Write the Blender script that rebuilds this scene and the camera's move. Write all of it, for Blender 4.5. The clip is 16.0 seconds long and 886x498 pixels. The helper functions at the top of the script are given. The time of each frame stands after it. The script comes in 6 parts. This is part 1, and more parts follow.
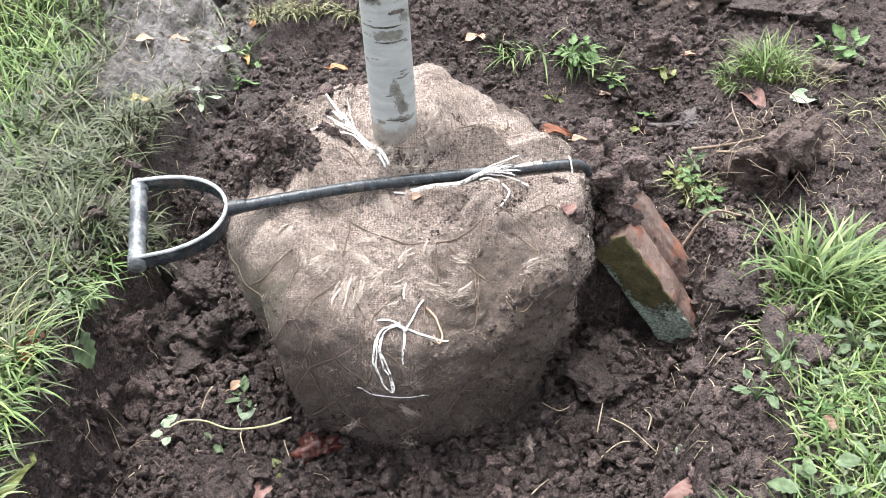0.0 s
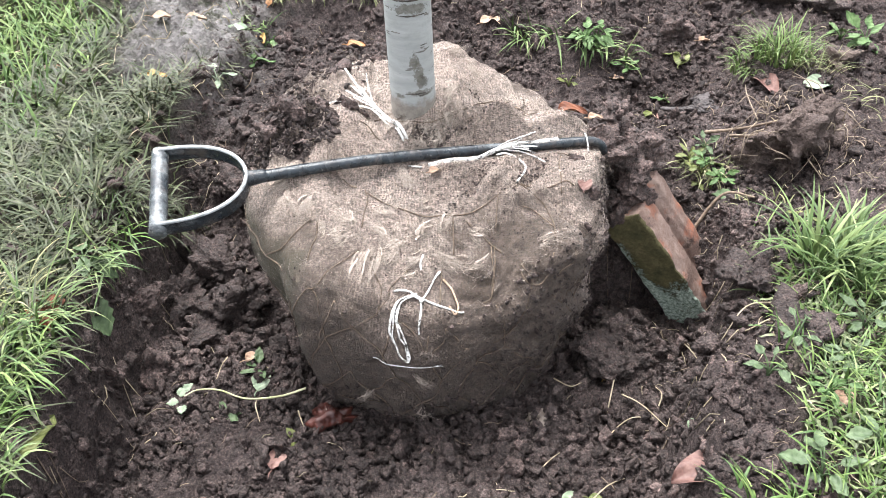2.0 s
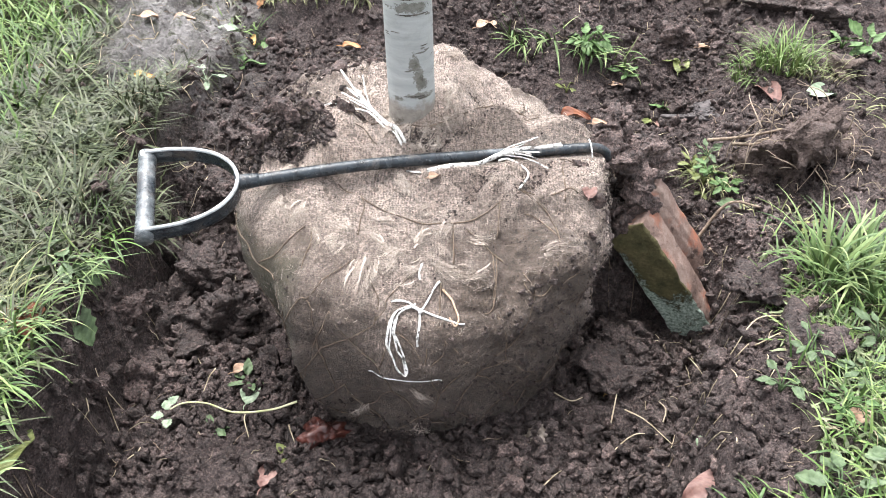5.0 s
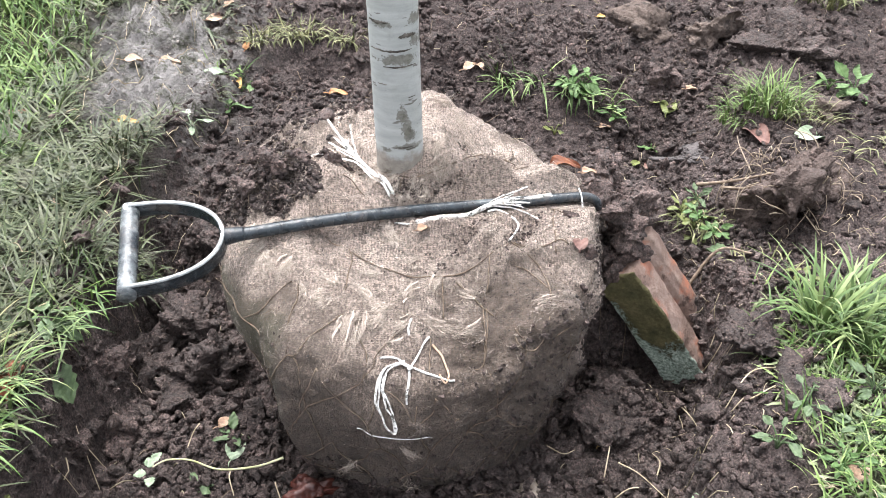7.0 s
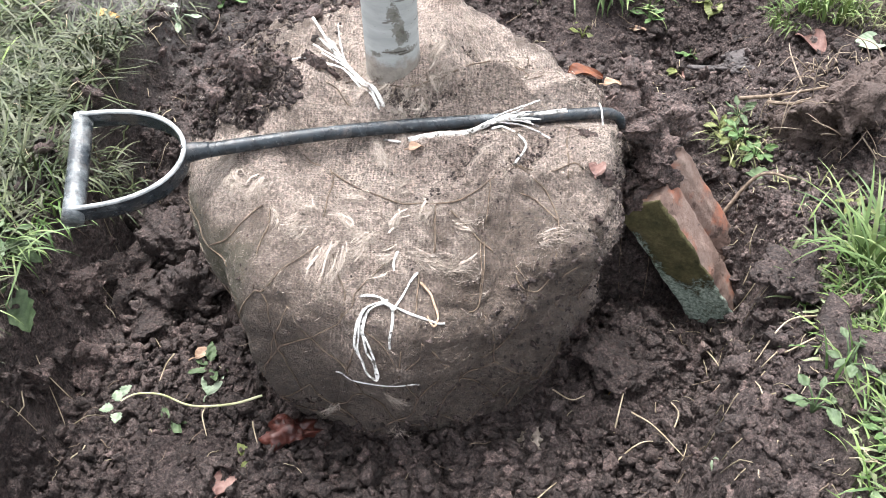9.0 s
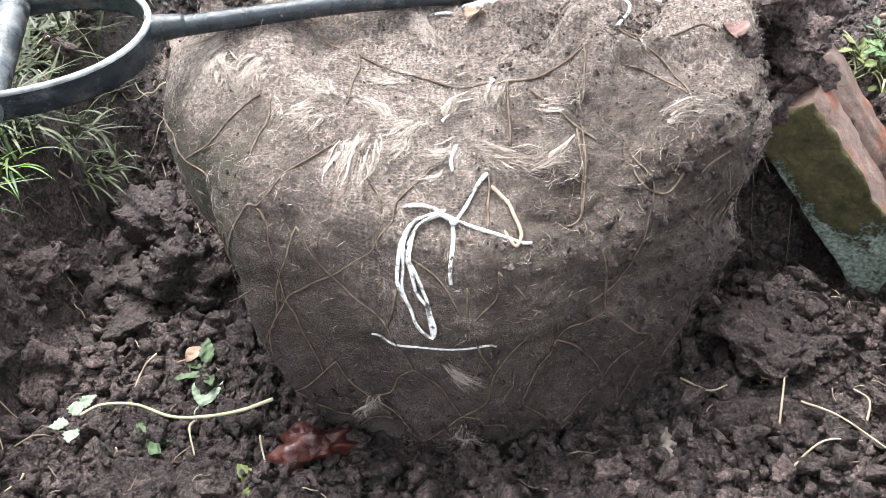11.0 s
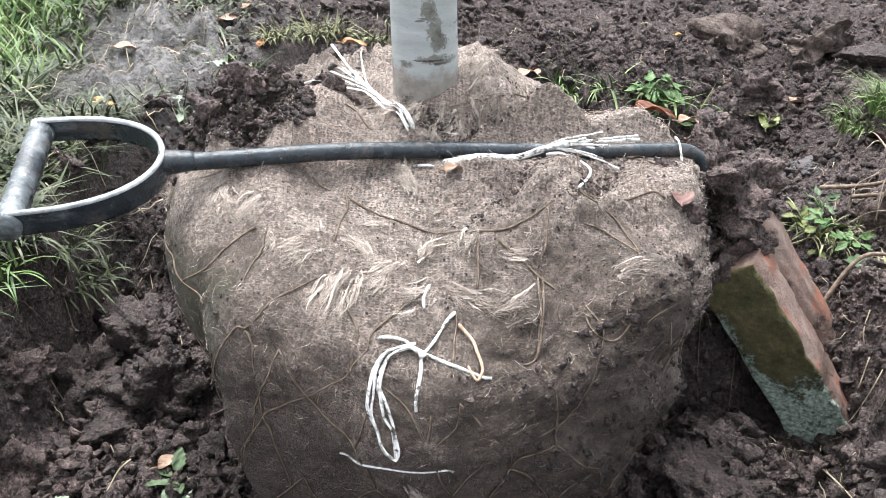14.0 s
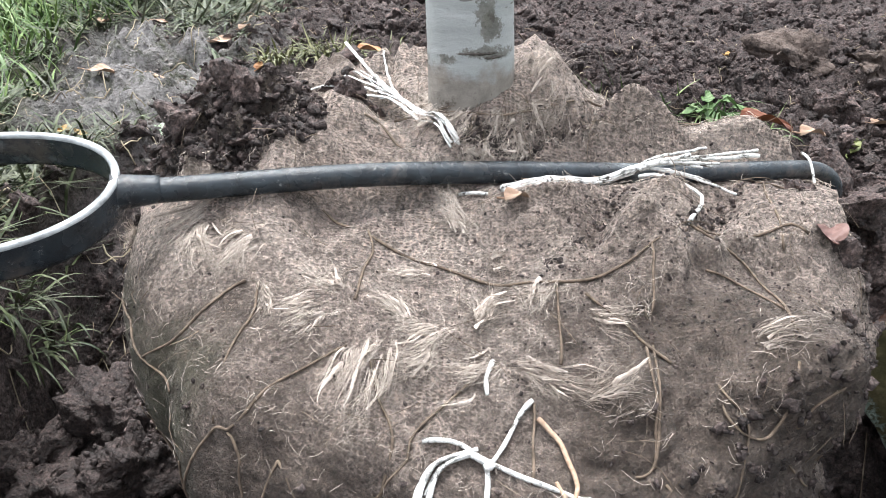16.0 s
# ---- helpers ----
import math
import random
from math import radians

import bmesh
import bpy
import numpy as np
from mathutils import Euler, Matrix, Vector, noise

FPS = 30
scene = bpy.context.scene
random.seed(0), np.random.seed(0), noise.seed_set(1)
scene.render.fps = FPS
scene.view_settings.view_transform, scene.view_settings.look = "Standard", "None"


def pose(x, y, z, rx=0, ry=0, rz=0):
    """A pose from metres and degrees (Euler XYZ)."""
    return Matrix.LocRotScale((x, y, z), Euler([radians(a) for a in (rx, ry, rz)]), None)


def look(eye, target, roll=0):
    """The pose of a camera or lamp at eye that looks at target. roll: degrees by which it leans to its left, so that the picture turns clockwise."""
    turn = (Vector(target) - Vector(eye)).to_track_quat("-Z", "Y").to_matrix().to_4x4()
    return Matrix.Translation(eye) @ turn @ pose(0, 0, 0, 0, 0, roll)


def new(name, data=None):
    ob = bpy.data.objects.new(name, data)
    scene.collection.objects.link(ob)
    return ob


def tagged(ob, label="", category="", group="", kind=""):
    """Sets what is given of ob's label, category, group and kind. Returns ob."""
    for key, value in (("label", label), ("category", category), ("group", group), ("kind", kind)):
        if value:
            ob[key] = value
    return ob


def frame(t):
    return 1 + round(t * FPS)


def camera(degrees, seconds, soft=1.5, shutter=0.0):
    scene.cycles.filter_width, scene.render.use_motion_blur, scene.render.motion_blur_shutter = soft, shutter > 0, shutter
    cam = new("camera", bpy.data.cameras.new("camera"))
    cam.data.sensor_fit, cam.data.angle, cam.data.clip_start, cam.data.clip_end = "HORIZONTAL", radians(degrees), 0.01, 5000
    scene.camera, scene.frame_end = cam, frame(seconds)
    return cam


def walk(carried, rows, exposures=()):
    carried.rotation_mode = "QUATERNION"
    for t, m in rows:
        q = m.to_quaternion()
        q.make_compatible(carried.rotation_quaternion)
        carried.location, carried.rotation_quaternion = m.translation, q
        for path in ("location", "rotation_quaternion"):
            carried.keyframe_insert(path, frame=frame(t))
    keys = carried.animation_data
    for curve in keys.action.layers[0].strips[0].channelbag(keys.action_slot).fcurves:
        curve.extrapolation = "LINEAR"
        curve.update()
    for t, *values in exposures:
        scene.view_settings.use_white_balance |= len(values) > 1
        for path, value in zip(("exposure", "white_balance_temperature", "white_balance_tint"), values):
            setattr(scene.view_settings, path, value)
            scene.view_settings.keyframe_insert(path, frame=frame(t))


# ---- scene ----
cam = camera(52.5, 16.0, soft=0.8)
PATH = [
    (0, (0.102, -1.09, 1.172), (0.075, 0.48, -0.067), -1.3),
    (0.5, (0.085, -1.112, 1.202), (0.071, 0.472, -0.019), 0.0),
    (1, (0.083, -1.123, 1.189), (0.069, 0.454, -0.04), 0.2),
    (1.5, (0.09, -1.119, 1.179), (0.061, 0.448, -0.063), -0.8),
    (2, (0.082, -1.119, 1.157), (0.049, 0.442, -0.093), -0.5),
    (2.5, (0.084, -1.099, 1.111), (0.059, 0.427, -0.182), 0.1),
    (3, (0.084, -1.096, 1.11), (0.06, 0.422, -0.192), -0.3),
    (3.5, (0.076, -1.084, 1.128), (0.053, 0.446, -0.161), -0.8),
    (3.7, (0.072, -1.08, 1.138), (0.048, 0.478, -0.115), -0.6),
    (5.8, (0.06, -1.078, 1.119), (0.071, 0.503, -0.106), 1.1),
    (6, (0.06, -1.068, 1.131), (0.076, 0.519, -0.086), 0.5),
    (6.5, (0.056, -1.045, 1.148), (0.075, 0.566, -0.037), 0.1),
    (7, (0.057, -1.041, 1.141), (0.087, 0.569, -0.045), 1.0),
    (7.5, (0.059, -1.051, 1.132), (0.095, 0.55, -0.066), 1.0),
    (8, (0.054, -1.06, 1.137), (0.072, 0.528, -0.078), 0.4),
    (8.5, (0.061, -1.059, 1.118), (0.086, 0.494, -0.141), 1.0),
    (9, (0.112, -0.898, 1.069), (0.062, 0.571, -0.287), 0.4),
    (9.5, (0.059, -0.756, 0.868), (-0.047, 0.675, -0.525), 1.2),
    (9.7, (0.061, -0.724, 0.786), (-0.032, 0.768, -0.542), -1.5),
    (11.8, (0.077, -0.787, 0.699), (-0.063, 0.913, -0.346), -4.5),
    (11.9, (0.077, -0.788, 0.708), (-0.059, 0.926, -0.314), -4.6),
    (12, (0.083, -0.783, 0.735), (-0.058, 0.931, -0.285), -5.0),
    (12.5, (0.083, -0.793, 0.791), (-0.044, 0.975, -0.136), -3.1),
    (13, (0.083, -0.805, 0.795), (-0.019, 0.976, -0.111), -1.6),
    (13.5, (0.088, -0.815, 0.781), (-0.002, 0.964, -0.128), -1.1),
    (14, (0.079, -0.82, 0.756), (-0.008, 0.948, -0.174), 0.8),
    (14.5, (0.07, -0.811, 0.754), (-0.021, 0.971, -0.15), 0.2),
    (15, (0.059, -0.746, 0.735), (-0.045, 1.06, -0.119), -0.6),
    (15.5, (0.046, -0.684, 0.704), (-0.063, 1.127, -0.139), -0.3),
    (16, (0.028, -0.609, 0.654), (-0.068, 1.204, -0.187), 0.0),
]
walk(cam, [(t, look(eye, target, roll)) for t, eye, target, roll in PATH], [(0, 2.04, 6500, 10), (9.7, 2.05, 6500, 10), (11.8, 2.34, 6250, 8), (12.5, 2.08, 6250, 8), (14, 1.97, 6300, 8), (16, 1.80, 6350, 8)])

# ---- world and light: overcast autumn sky ----
world = bpy.data.worlds.new("overcast_sky")
scene.world = world
world.use_nodes = True
wn, wl = world.node_tree.nodes, world.node_tree.links
sky = wn.new("ShaderNodeTexSky")
sky.sky_type, sky.sun_disc = "NISHITA", False
sky.sun_elevation, sky.sun_rotation = radians(73), radians(-27)
sky.dust_density, sky.air_density = 4.0, 1.0
cloud = wn.new("ShaderNodeHueSaturation")
cloud.inputs["Saturation"].default_value = 0.24
wl.new(sky.outputs[0], cloud.inputs["Color"])
wl.new(cloud.outputs[0], wn["Background"].inputs["Color"])
wn["Background"].inputs["Strength"].default_value = 0.138
sun_data = bpy.data.lights.new("sun", "SUN")
sun_data.energy, sun_data.angle, sun_data.color = 1.6, radians(34), (0.98, 0.99, 1.0)
sun = new("sun", sun_data)
sun.matrix_world = look((-0.35, 0.70, 2.5), (0, 0, 0))

# ---- noise on arrays ----
LATTICE = np.random.RandomState(7).rand(32, 32, 32) * 2 - 1


def vnoise(p):
    p = np.asarray(p, float)
    i = np.floor(p).astype(int)
    f = p - i
    f = f * f * (3 - 2 * f)
    i0, i1 = i % 32, (i + 1) % 32
    out = 0
    for a in (0, 1):
        for b in (0, 1):
            for c in (0, 1):
                w = (f[..., 0] if a else 1 - f[..., 0]) * (f[..., 1] if b else 1 - f[..., 1]) * (f[..., 2] if c else 1 - f[..., 2])
                out = out + w * LATTICE[(i1 if a else i0)[..., 0], (i1 if b else i0)[..., 1], (i1 if c else i0)[..., 2]]
    return out


def fbm(p, octaves=4, gain=0.5):
    p, out, amp = np.asarray(p, float), 0, 1.0
    for k in range(octaves):
        out = out + amp * vnoise(p + 7.3 * k)
        p, amp = p * 2.03, amp * gain
    return out


def xyz(x, y, z):
    return np.stack(np.broadcast_arrays(x, y, z), -1).astype(float)


def smooth(v):
    v = np.clip(v, 0, 1)
    return v * v * (3 - 2 * v)


# ---- materials ----
class Nodes:
    """A small wrapper to write node materials in few lines."""

    def __init__(self, name):
        self.m = bpy.data.materials.new(name)
        self.m.use_nodes = True
        self.t = self.m.node_tree
        self.b = self.t.nodes["Principled BSDF"]

    def put(self, sock, value):
        if isinstance(value, bpy.types.NodeSocket):
            self.t.links.new(value, sock)
        elif value is not None:
            sock.default_value = value

    def node(self, kind, out=0, props=None, **ins):
        n = self.t.nodes.new("ShaderNode" + kind)
        props = props or {}
        if "wave_type" in props:
            n.wave_type, n.bands_direction = props["wave_type"], props["bands_direction"]
        if "attribute_name" in props:
            n.attribute_name = props["attribute_name"]
        if "operation" in props:
            n.operation = props["operation"]
        for k, v in ins.items():
            self.put(n.inputs[int(k[1:])] if k[0] == "i" and k[1:].isdigit() else n.inputs[k.replace("_", " ")], v)
        return n.outputs[out]

    def coord(self, kind="Object"):
        return self.node("TexCoord", kind)

    def noise(self, scale, detail=4.0, rough=0.55, co=None, out=0, distort=0.0):
        return self.node("TexNoise", out, Vector=co if co is not None else self.coord(), Scale=scale, Detail=detail, Roughness=rough, Distortion=distort)

    def ramp(self, fac, *stops):
        n = self.t.nodes.new("ShaderNodeValToRGB")
        e = n.color_ramp.elements
        while len(e) < len(stops):
            e.new(0.5)
        for k, (at, c) in zip(e, stops):
            k.position, k.color = at, (c if len(c) == 4 else (*c, 1))
        self.t.links.new(fac, n.inputs[0])
        return n.outputs[0]

    def step(self, fac, lo, hi):
        return self.ramp(fac, (lo, (0, 0, 0)), (hi, (1, 1, 1)))

    def mix(self, fac, a, b, mode="MIX"):
        n = self.t.nodes.new("ShaderNodeMix")
        n.data_type, n.blend_type = "RGBA", mode
        self.put(n.inputs[0], fac)
        self.put(n.inputs[6], a if isinstance(a, bpy.types.NodeSocket) else (*a, 1))
        self.put(n.inputs[7], b if isinstance(b, bpy.types.NodeSocket) else (*b, 1))
        return n.outputs[2]

    def math(self, op, a, b=0.5):
        n = self.t.nodes.new("ShaderNodeMath")
        n.operation = op
        self.put(n.inputs[0], a)
        self.put(n.inputs[1], b)
        return n.outputs[0]

    def island(self):
        return self.node("NewGeometry", "Random Per Island")

    def attr(self, name, out="Fac"):
        return self.node("Attribute", out, {"attribute_name": name})

    def bump(self, height, dist, strength=1.0, normal=None):
        return self.node("Bump", 0, Height=height, Distance=dist, Strength=strength, Normal=normal)

    def done(self, color, rough=0.8, normal=None, spec=0.3, metal=0.0, sheen=0.0):
        self.put(self.b.inputs["Base Color"], color if isinstance(color, bpy.types.NodeSocket) else (*color, 1))
        self.put(self.b.inputs["Roughness"], rough)
        self.put(self.b.inputs["Specular IOR Level"], spec)
        self.put(self.b.inputs["Metallic"], metal)
        if normal is not None:
            self.put(self.b.inputs["Normal"], normal)
        if sheen:
            self.put(self.b.inputs["Sheen Weight"], sheen)
        return self.m


def soil_nodes(n):
    big = n.noise(6, 5)
    fine = n.noise(60, 6, 0.65)
    base = n.ramp(big, (0.3, (0.042, 0.0328, 0.032)), (0.55, (0.0725, 0.058, 0.0562)), (0.75, (0.120, 0.0985, 0.096)))
    speck = n.ramp(fine, (0.3, (0.42, 0.42, 0.42)), (0.7, (1.5, 1.45, 1.42)))
    base = n.mix(1.0, base, speck, "MULTIPLY")
    return n.mix(0.8, base, n.ramp(n.noise(280, 5, 0.75), (0.36, (0.36,) * 3), (0.5, (0.95,) * 3), (0.63, (2.2, 2.15, 2.1))), "MULTIPLY"), fine


def crumb_bump(n, first=None):
    """Relief of packed crumbs at three sizes."""
    warp = n.node("VectorMath", 0, {"operation": "ADD"}, i0=n.coord(), i1=n.node("VectorMath", 0, {"operation": "SCALE"}, i0=n.noise(70, 3, 0.6, out=1), Scale=0.012))
    a = n.node("TexVoronoi", "Distance", Vector=warp, Scale=85.0)
    b = n.node("TexVoronoi", "Distance", Vector=warp, Scale=210.0)
    nor = n.bump(n.math("SUBTRACT", 1.0, a), 0.006, 0.85, first)
    nor = n.bump(n.math("SUBTRACT", 1.0, b), 0.0032, 0.85, nor)
    return n.bump(n.noise(330, 5, 0.75), 0.0034, 0.8, nor)


def soil_material():
    n = Nodes("soil_crumbs")
    col, fine = soil_nodes(n)
    col = n.mix(1.0, col, n.ramp(n.island(), (0, (0.7, 0.68, 0.66)), (0.8, (1.15, 1.12, 1.1)), (1, (1.6, 1.5, 1.45))), "MULTIPLY")
    nor = crumb_bump(n)
    return n.done(col, n.ramp(fine, (0.3, (0.5,) * 3), (0.6, (0.88,) * 3)), nor, 0.32)


def ground_material():
    n = Nodes("ground_soil_and_turf")
    col, fine = soil_nodes(n)
    mud = n.ramp(n.noise(14, 6, 0.6), (0.3, (0.10, 0.091, 0.088)), (0.7, (0.30, 0.285, 0.278)))
    mud = n.mix(n.step(n.noise(26, 6, 0.7), 0.50, 0.66), mud, (0.062, 0.066, 0.042))
    mud = n.mix(n.step(n.noise(48, 6, 0.7), 0.56, 0.70), mud, (0.055, 0.047, 0.042))
    col = n.mix(n.attr("mud"), col, mud)
    turf = n.ramp(n.noise(40, 5, 0.6), (0.3, (0.026, 0.026, 0.015)), (0.55, (0.047, 0.054, 0.023)), (0.75, (0.085, 0.089, 0.041)))
    col = n.mix(n.attr("turf"), col, turf)
    nor = crumb_bump(n, n.bump(n.noise(60, 6, 0.7), 0.012, 0.8))
    return n.done(col, n.ramp(fine, (0.3, (0.65,) * 3), (0.6, (0.94,) * 3)), nor, 0.2)


def burlap_material():
    n = Nodes("jute_burlap")
    uv = n.coord("UV")
    sway = n.node("VectorMath", 0, {"operation": "SCALE"}, i0=n.noise(28, 4, 0.6, out=1), Scale=0.006)
    uv = n.node("VectorMath", 0, {"operation": "ADD"}, i0=uv, i1=sway)
    warp = n.node("TexWave", "Fac", {"wave_type": "BANDS", "bands_direction": "X"}, Vector=uv, Scale=74.0, Distortion=1.6, Detail=3.0, Detail_Scale=2.0)
    weft = n.node("TexWave", "Fac", {"wave_type": "BANDS", "bands_direction": "Y"}, Vector=uv, Scale=86.0, Distortion=1.6, Detail=3.0, Detail_Scale=2.0)
    hole = n.math("MULTIPLY", n.math("SUBTRACT", 1.0, warp), n.math("SUBTRACT", 1.0, weft))
    hole = n.math("MULTIPLY", hole, n.ramp(n.noise(120, 4, 0.6), (0.38, (0.1,) * 3), (0.64, (1.5,) * 3)))
    fibre = n.noise(300, 6, 0.8)
    tone = n.noise(9, 6, 0.65)
    jute = n.ramp(tone, (0.3, (0.270, 0.214, 0.186)), (0.5, (0.405, 0.330, 0.290)), (0.72, (0.57, 0.485, 0.432)))
    open_weave = n.ramp(n.noise(12, 5, 0.65), (0.40, (0.12,) * 3), (0.66, (1.0,) * 3))
    jute = n.mix(open_weave, jute, n.mix(1.0, jute, n.ramp(hole, (0.12, (1.12, 1.12, 1.12)), (0.5, (0.30, 0.27, 0.25))), "MULTIPLY"))
    matted = n.ramp(n.noise(190, 6, 0.75, distort=1.0), (0.40, (0.28, 0.26, 0.24)), (0.5, (1.0,) * 3), (0.58, (1.7, 1.68, 1.66)))
    jute = n.mix(0.85, jute, matted, "MULTIPLY")
    jute = n.mix(n.step(n.noise(95, 5, 0.6), 0.66, 0.71), jute, (0.045, 0.036, 0.031))
    jute = n.mix(0.75, jute, n.ramp(fibre, (0.34, (0.48, 0.45, 0.43)), (0.64, (1.45, 1.45, 1.45))), "MULTIPLY")
    soil = n.ramp(n.noise(60, 7, 0.7), (0.3, (0.083, 0.061, 0.050)), (0.7, (0.220, 0.170, 0.139)))
    soil = n.mix(0.7, soil, n.ramp(n.noise(260, 5, 0.75), (0.34, (0.45,) * 3), (0.64, (1.5,) * 3)), "MULTIPLY")
    dirt = n.math("ADD", n.attr("dirt"), n.math("MULTIPLY", n.math("SUBTRACT", n.noise(34, 9, 0.78), 0.5), 2.0))
    dirt = n.math("ADD", dirt, n.math("MULTIPLY", hole, 0.35))
    # broad muddy smears besides the fine soiling
    dirt = n.math("ADD", dirt, n.ramp(n.noise(11, 5, 0.62, distort=0.8), (0.47, (0.0,) * 3), (0.62, (0.62,) * 3)))
    dirt = n.step(dirt, 0.12, 1.0)
    col = n.mix(dirt, jute, soil)
    # left side face: mossy green tint with the face's shade painted in
    col = n.mix(n.math("MULTIPLY", n.attr("mossy_shade"), n.ramp(n.noise(18, 6, 0.7), (0.35, (0.25,) * 3), (0.65, (0.85,) * 3))), col, (0.082, 0.078, 0.046))
    nor = n.bump(n.math("SUBTRACT", n.math("MULTIPLY", fibre, 0.9), n.math("MULTIPLY", hole, 1.2)), 0.0020, 0.9)
    nor = n.bump(n.noise(230, 4, 0.7), 0.0035, 0.9, nor)
    nor = n.bump(n.noise(75, 8, 0.8), 0.010, 0.9, nor)
    return n.done(col, 0.93, nor, 0.12, sheen=0.16)


def bark_material():
    n = Nodes("birch_bark")
    co = n.coord()
    part_of = lambda axis: n.node("SeparateXYZ", axis, Vector=co)
    x, z = part_of("X"), part_of("Z")
    flat = n.node("Mapping", 0, Vector=co, Scale=(1, 1, 6))
    tone = n.ramp(n.noise(14, 5, 0.6, flat), (0.25, (0.29, 0.305, 0.302)), (0.6, (0.40, 0.417, 0.417)), (0.85, (0.49, 0.505, 0.505)))
    tone = n.mix(n.math("MULTIPLY", n.step(n.noise(55, 6, 0.7), 0.55, 0.72), 0.35), tone, (0.24, 0.25, 0.235))
    stain = n.step(n.noise(20, 5, 0.6, n.node("Mapping", 0, Vector=co, Scale=(1.0, 1.0, 0.55))), 0.60, 0.72)
    tone = n.mix(n.math("MULTIPLY", stain, 0.5), tone, (0.17, 0.15, 0.11))
    dash = n.step(n.noise(34, 2, 0.5, n.node("Mapping", 0, Vector=co, Scale=(1, 1, 5.5))), 0.66, 0.69)
    tone = n.mix(n.math("MULTIPLY", dash, 0.8), tone, (0.10, 0.088, 0.075))
    ragged = n.math("MULTIPLY", n.math("SUBTRACT", n.noise(95, 8, 0.8), 0.5), 5.0)

    def patch(x0, z0, rx, rz):
        """A ragged oval stain on the bark."""
        dx, dz = n.math("MULTIPLY", n.math("SUBTRACT", x, x0), 1 / rx), n.math("MULTIPLY", n.math("SUBTRACT", z, z0), 1 / rz)
        far = n.math("ADD", n.math("MULTIPLY", dx, dx), n.math("MULTIPLY", dz, dz))
        return n.step(n.math("ADD", n.math("SUBTRACT", 1.0, far), ragged), 0.25, 0.55)

    dark = n.ramp(n.noise(120, 5, 0.7), (0.35, (0.085, 0.08, 0.066)), (0.65, (0.20, 0.195, 0.17)))
    for oval in ((0.018, 0.556, 0.008, 0.018), (0.023, 0.538, 0.009, 0.018), (0.028, 0.522, 0.010, 0.012), (0.026, 0.504, 0.022, 0.007), (-0.004, 0.498, 0.010, 0.005), (0.012, 0.636, 0.034, 0.009), (0.038, 0.660, 0.012, 0.012), (-0.006, 0.684, 0.014, 0.006), (0.036, 0.690, 0.010, 0.010)):
        tone = n.mix(n.math("MULTIPLY", patch(*oval), 0.85), tone, dark)
    # ragged brown stain where the trunk stood in the earth
    line = n.math("ADD", n.math("MULTIPLY", n.math("SUBTRACT", 0.506, z), 34.0), n.math("MULTIPLY", n.math("SUBTRACT", n.noise(34, 7, 0.7), 0.5), 2.0))
    earth = n.ramp(n.noise(60, 6, 0.7), (0.3, (0.13, 0.108, 0.088)), (0.65, (0.285, 0.25, 0.215)))
    tone = n.mix(n.math("MULTIPLY", n.step(line, 0.35, 0.75), 0.85), tone, earth)
    wet = n.math("ADD", n.math("MULTIPLY", n.math("SUBTRACT", 0.468, z), 40.0), ragged)
    tone = n.mix(n.step(wet, 0.2, 0.8), tone, (0.065, 0.05, 0.04))
    nor = n.bump(n.noise(90, 6, 0.65, n.node('Mapping', 0, Vector=co, Scale=(1, 1, 2.0))), 0.0022, 0.6)
    return n.done(tone, 0.62, nor, 0.3)


def plain(name, lo, hi, scale=40, rough=0.8, bump=0.002, spec=0.3, metal=0.0, island=0.0, bscale=None):
    n = Nodes(name)
    col = n.ramp(n.noise(scale, 5, 0.6), (0.32, lo), (0.68, hi))
    if island:
        col = n.mix(1.0, col, n.ramp(n.island(), (0, (1 - island,) * 3), (1, (1 + island,) * 3)), "MULTIPLY")
    nor = n.bump(n.noise(bscale or scale * 3, 4), bump, 0.8)
    return n.done(col, rough, nor, spec, metal)


def grass_material(name, lo, mid, hi, soiled=0.0):
    n = Nodes(name)
    col = n.ramp(n.island(), (0, lo), (0.5, mid), (1, hi))
    col = n.mix(0.5, col, n.ramp(n.noise(70, 4), (0.3, (0.6,) * 3), (0.7, (1.3,) * 3)), "MULTIPLY")
    if soiled:
        col = n.mix(n.math("MULTIPLY", n.step(n.noise(25, 5, 0.6), 0.45, 0.62), soiled), col, (0.085, 0.074, 0.058))
    m = n.done(col, 0.5, None, 0.35)
    n.put(n.b.inputs["Transmission Weight"], 0.0)
    n.put(n.b.inputs["Subsurface Weight"], 0.0)
    return m


SOIL, GROUND, BURLAP, BARK = soil_material(), ground_material(), burlap_material(), bark_material()


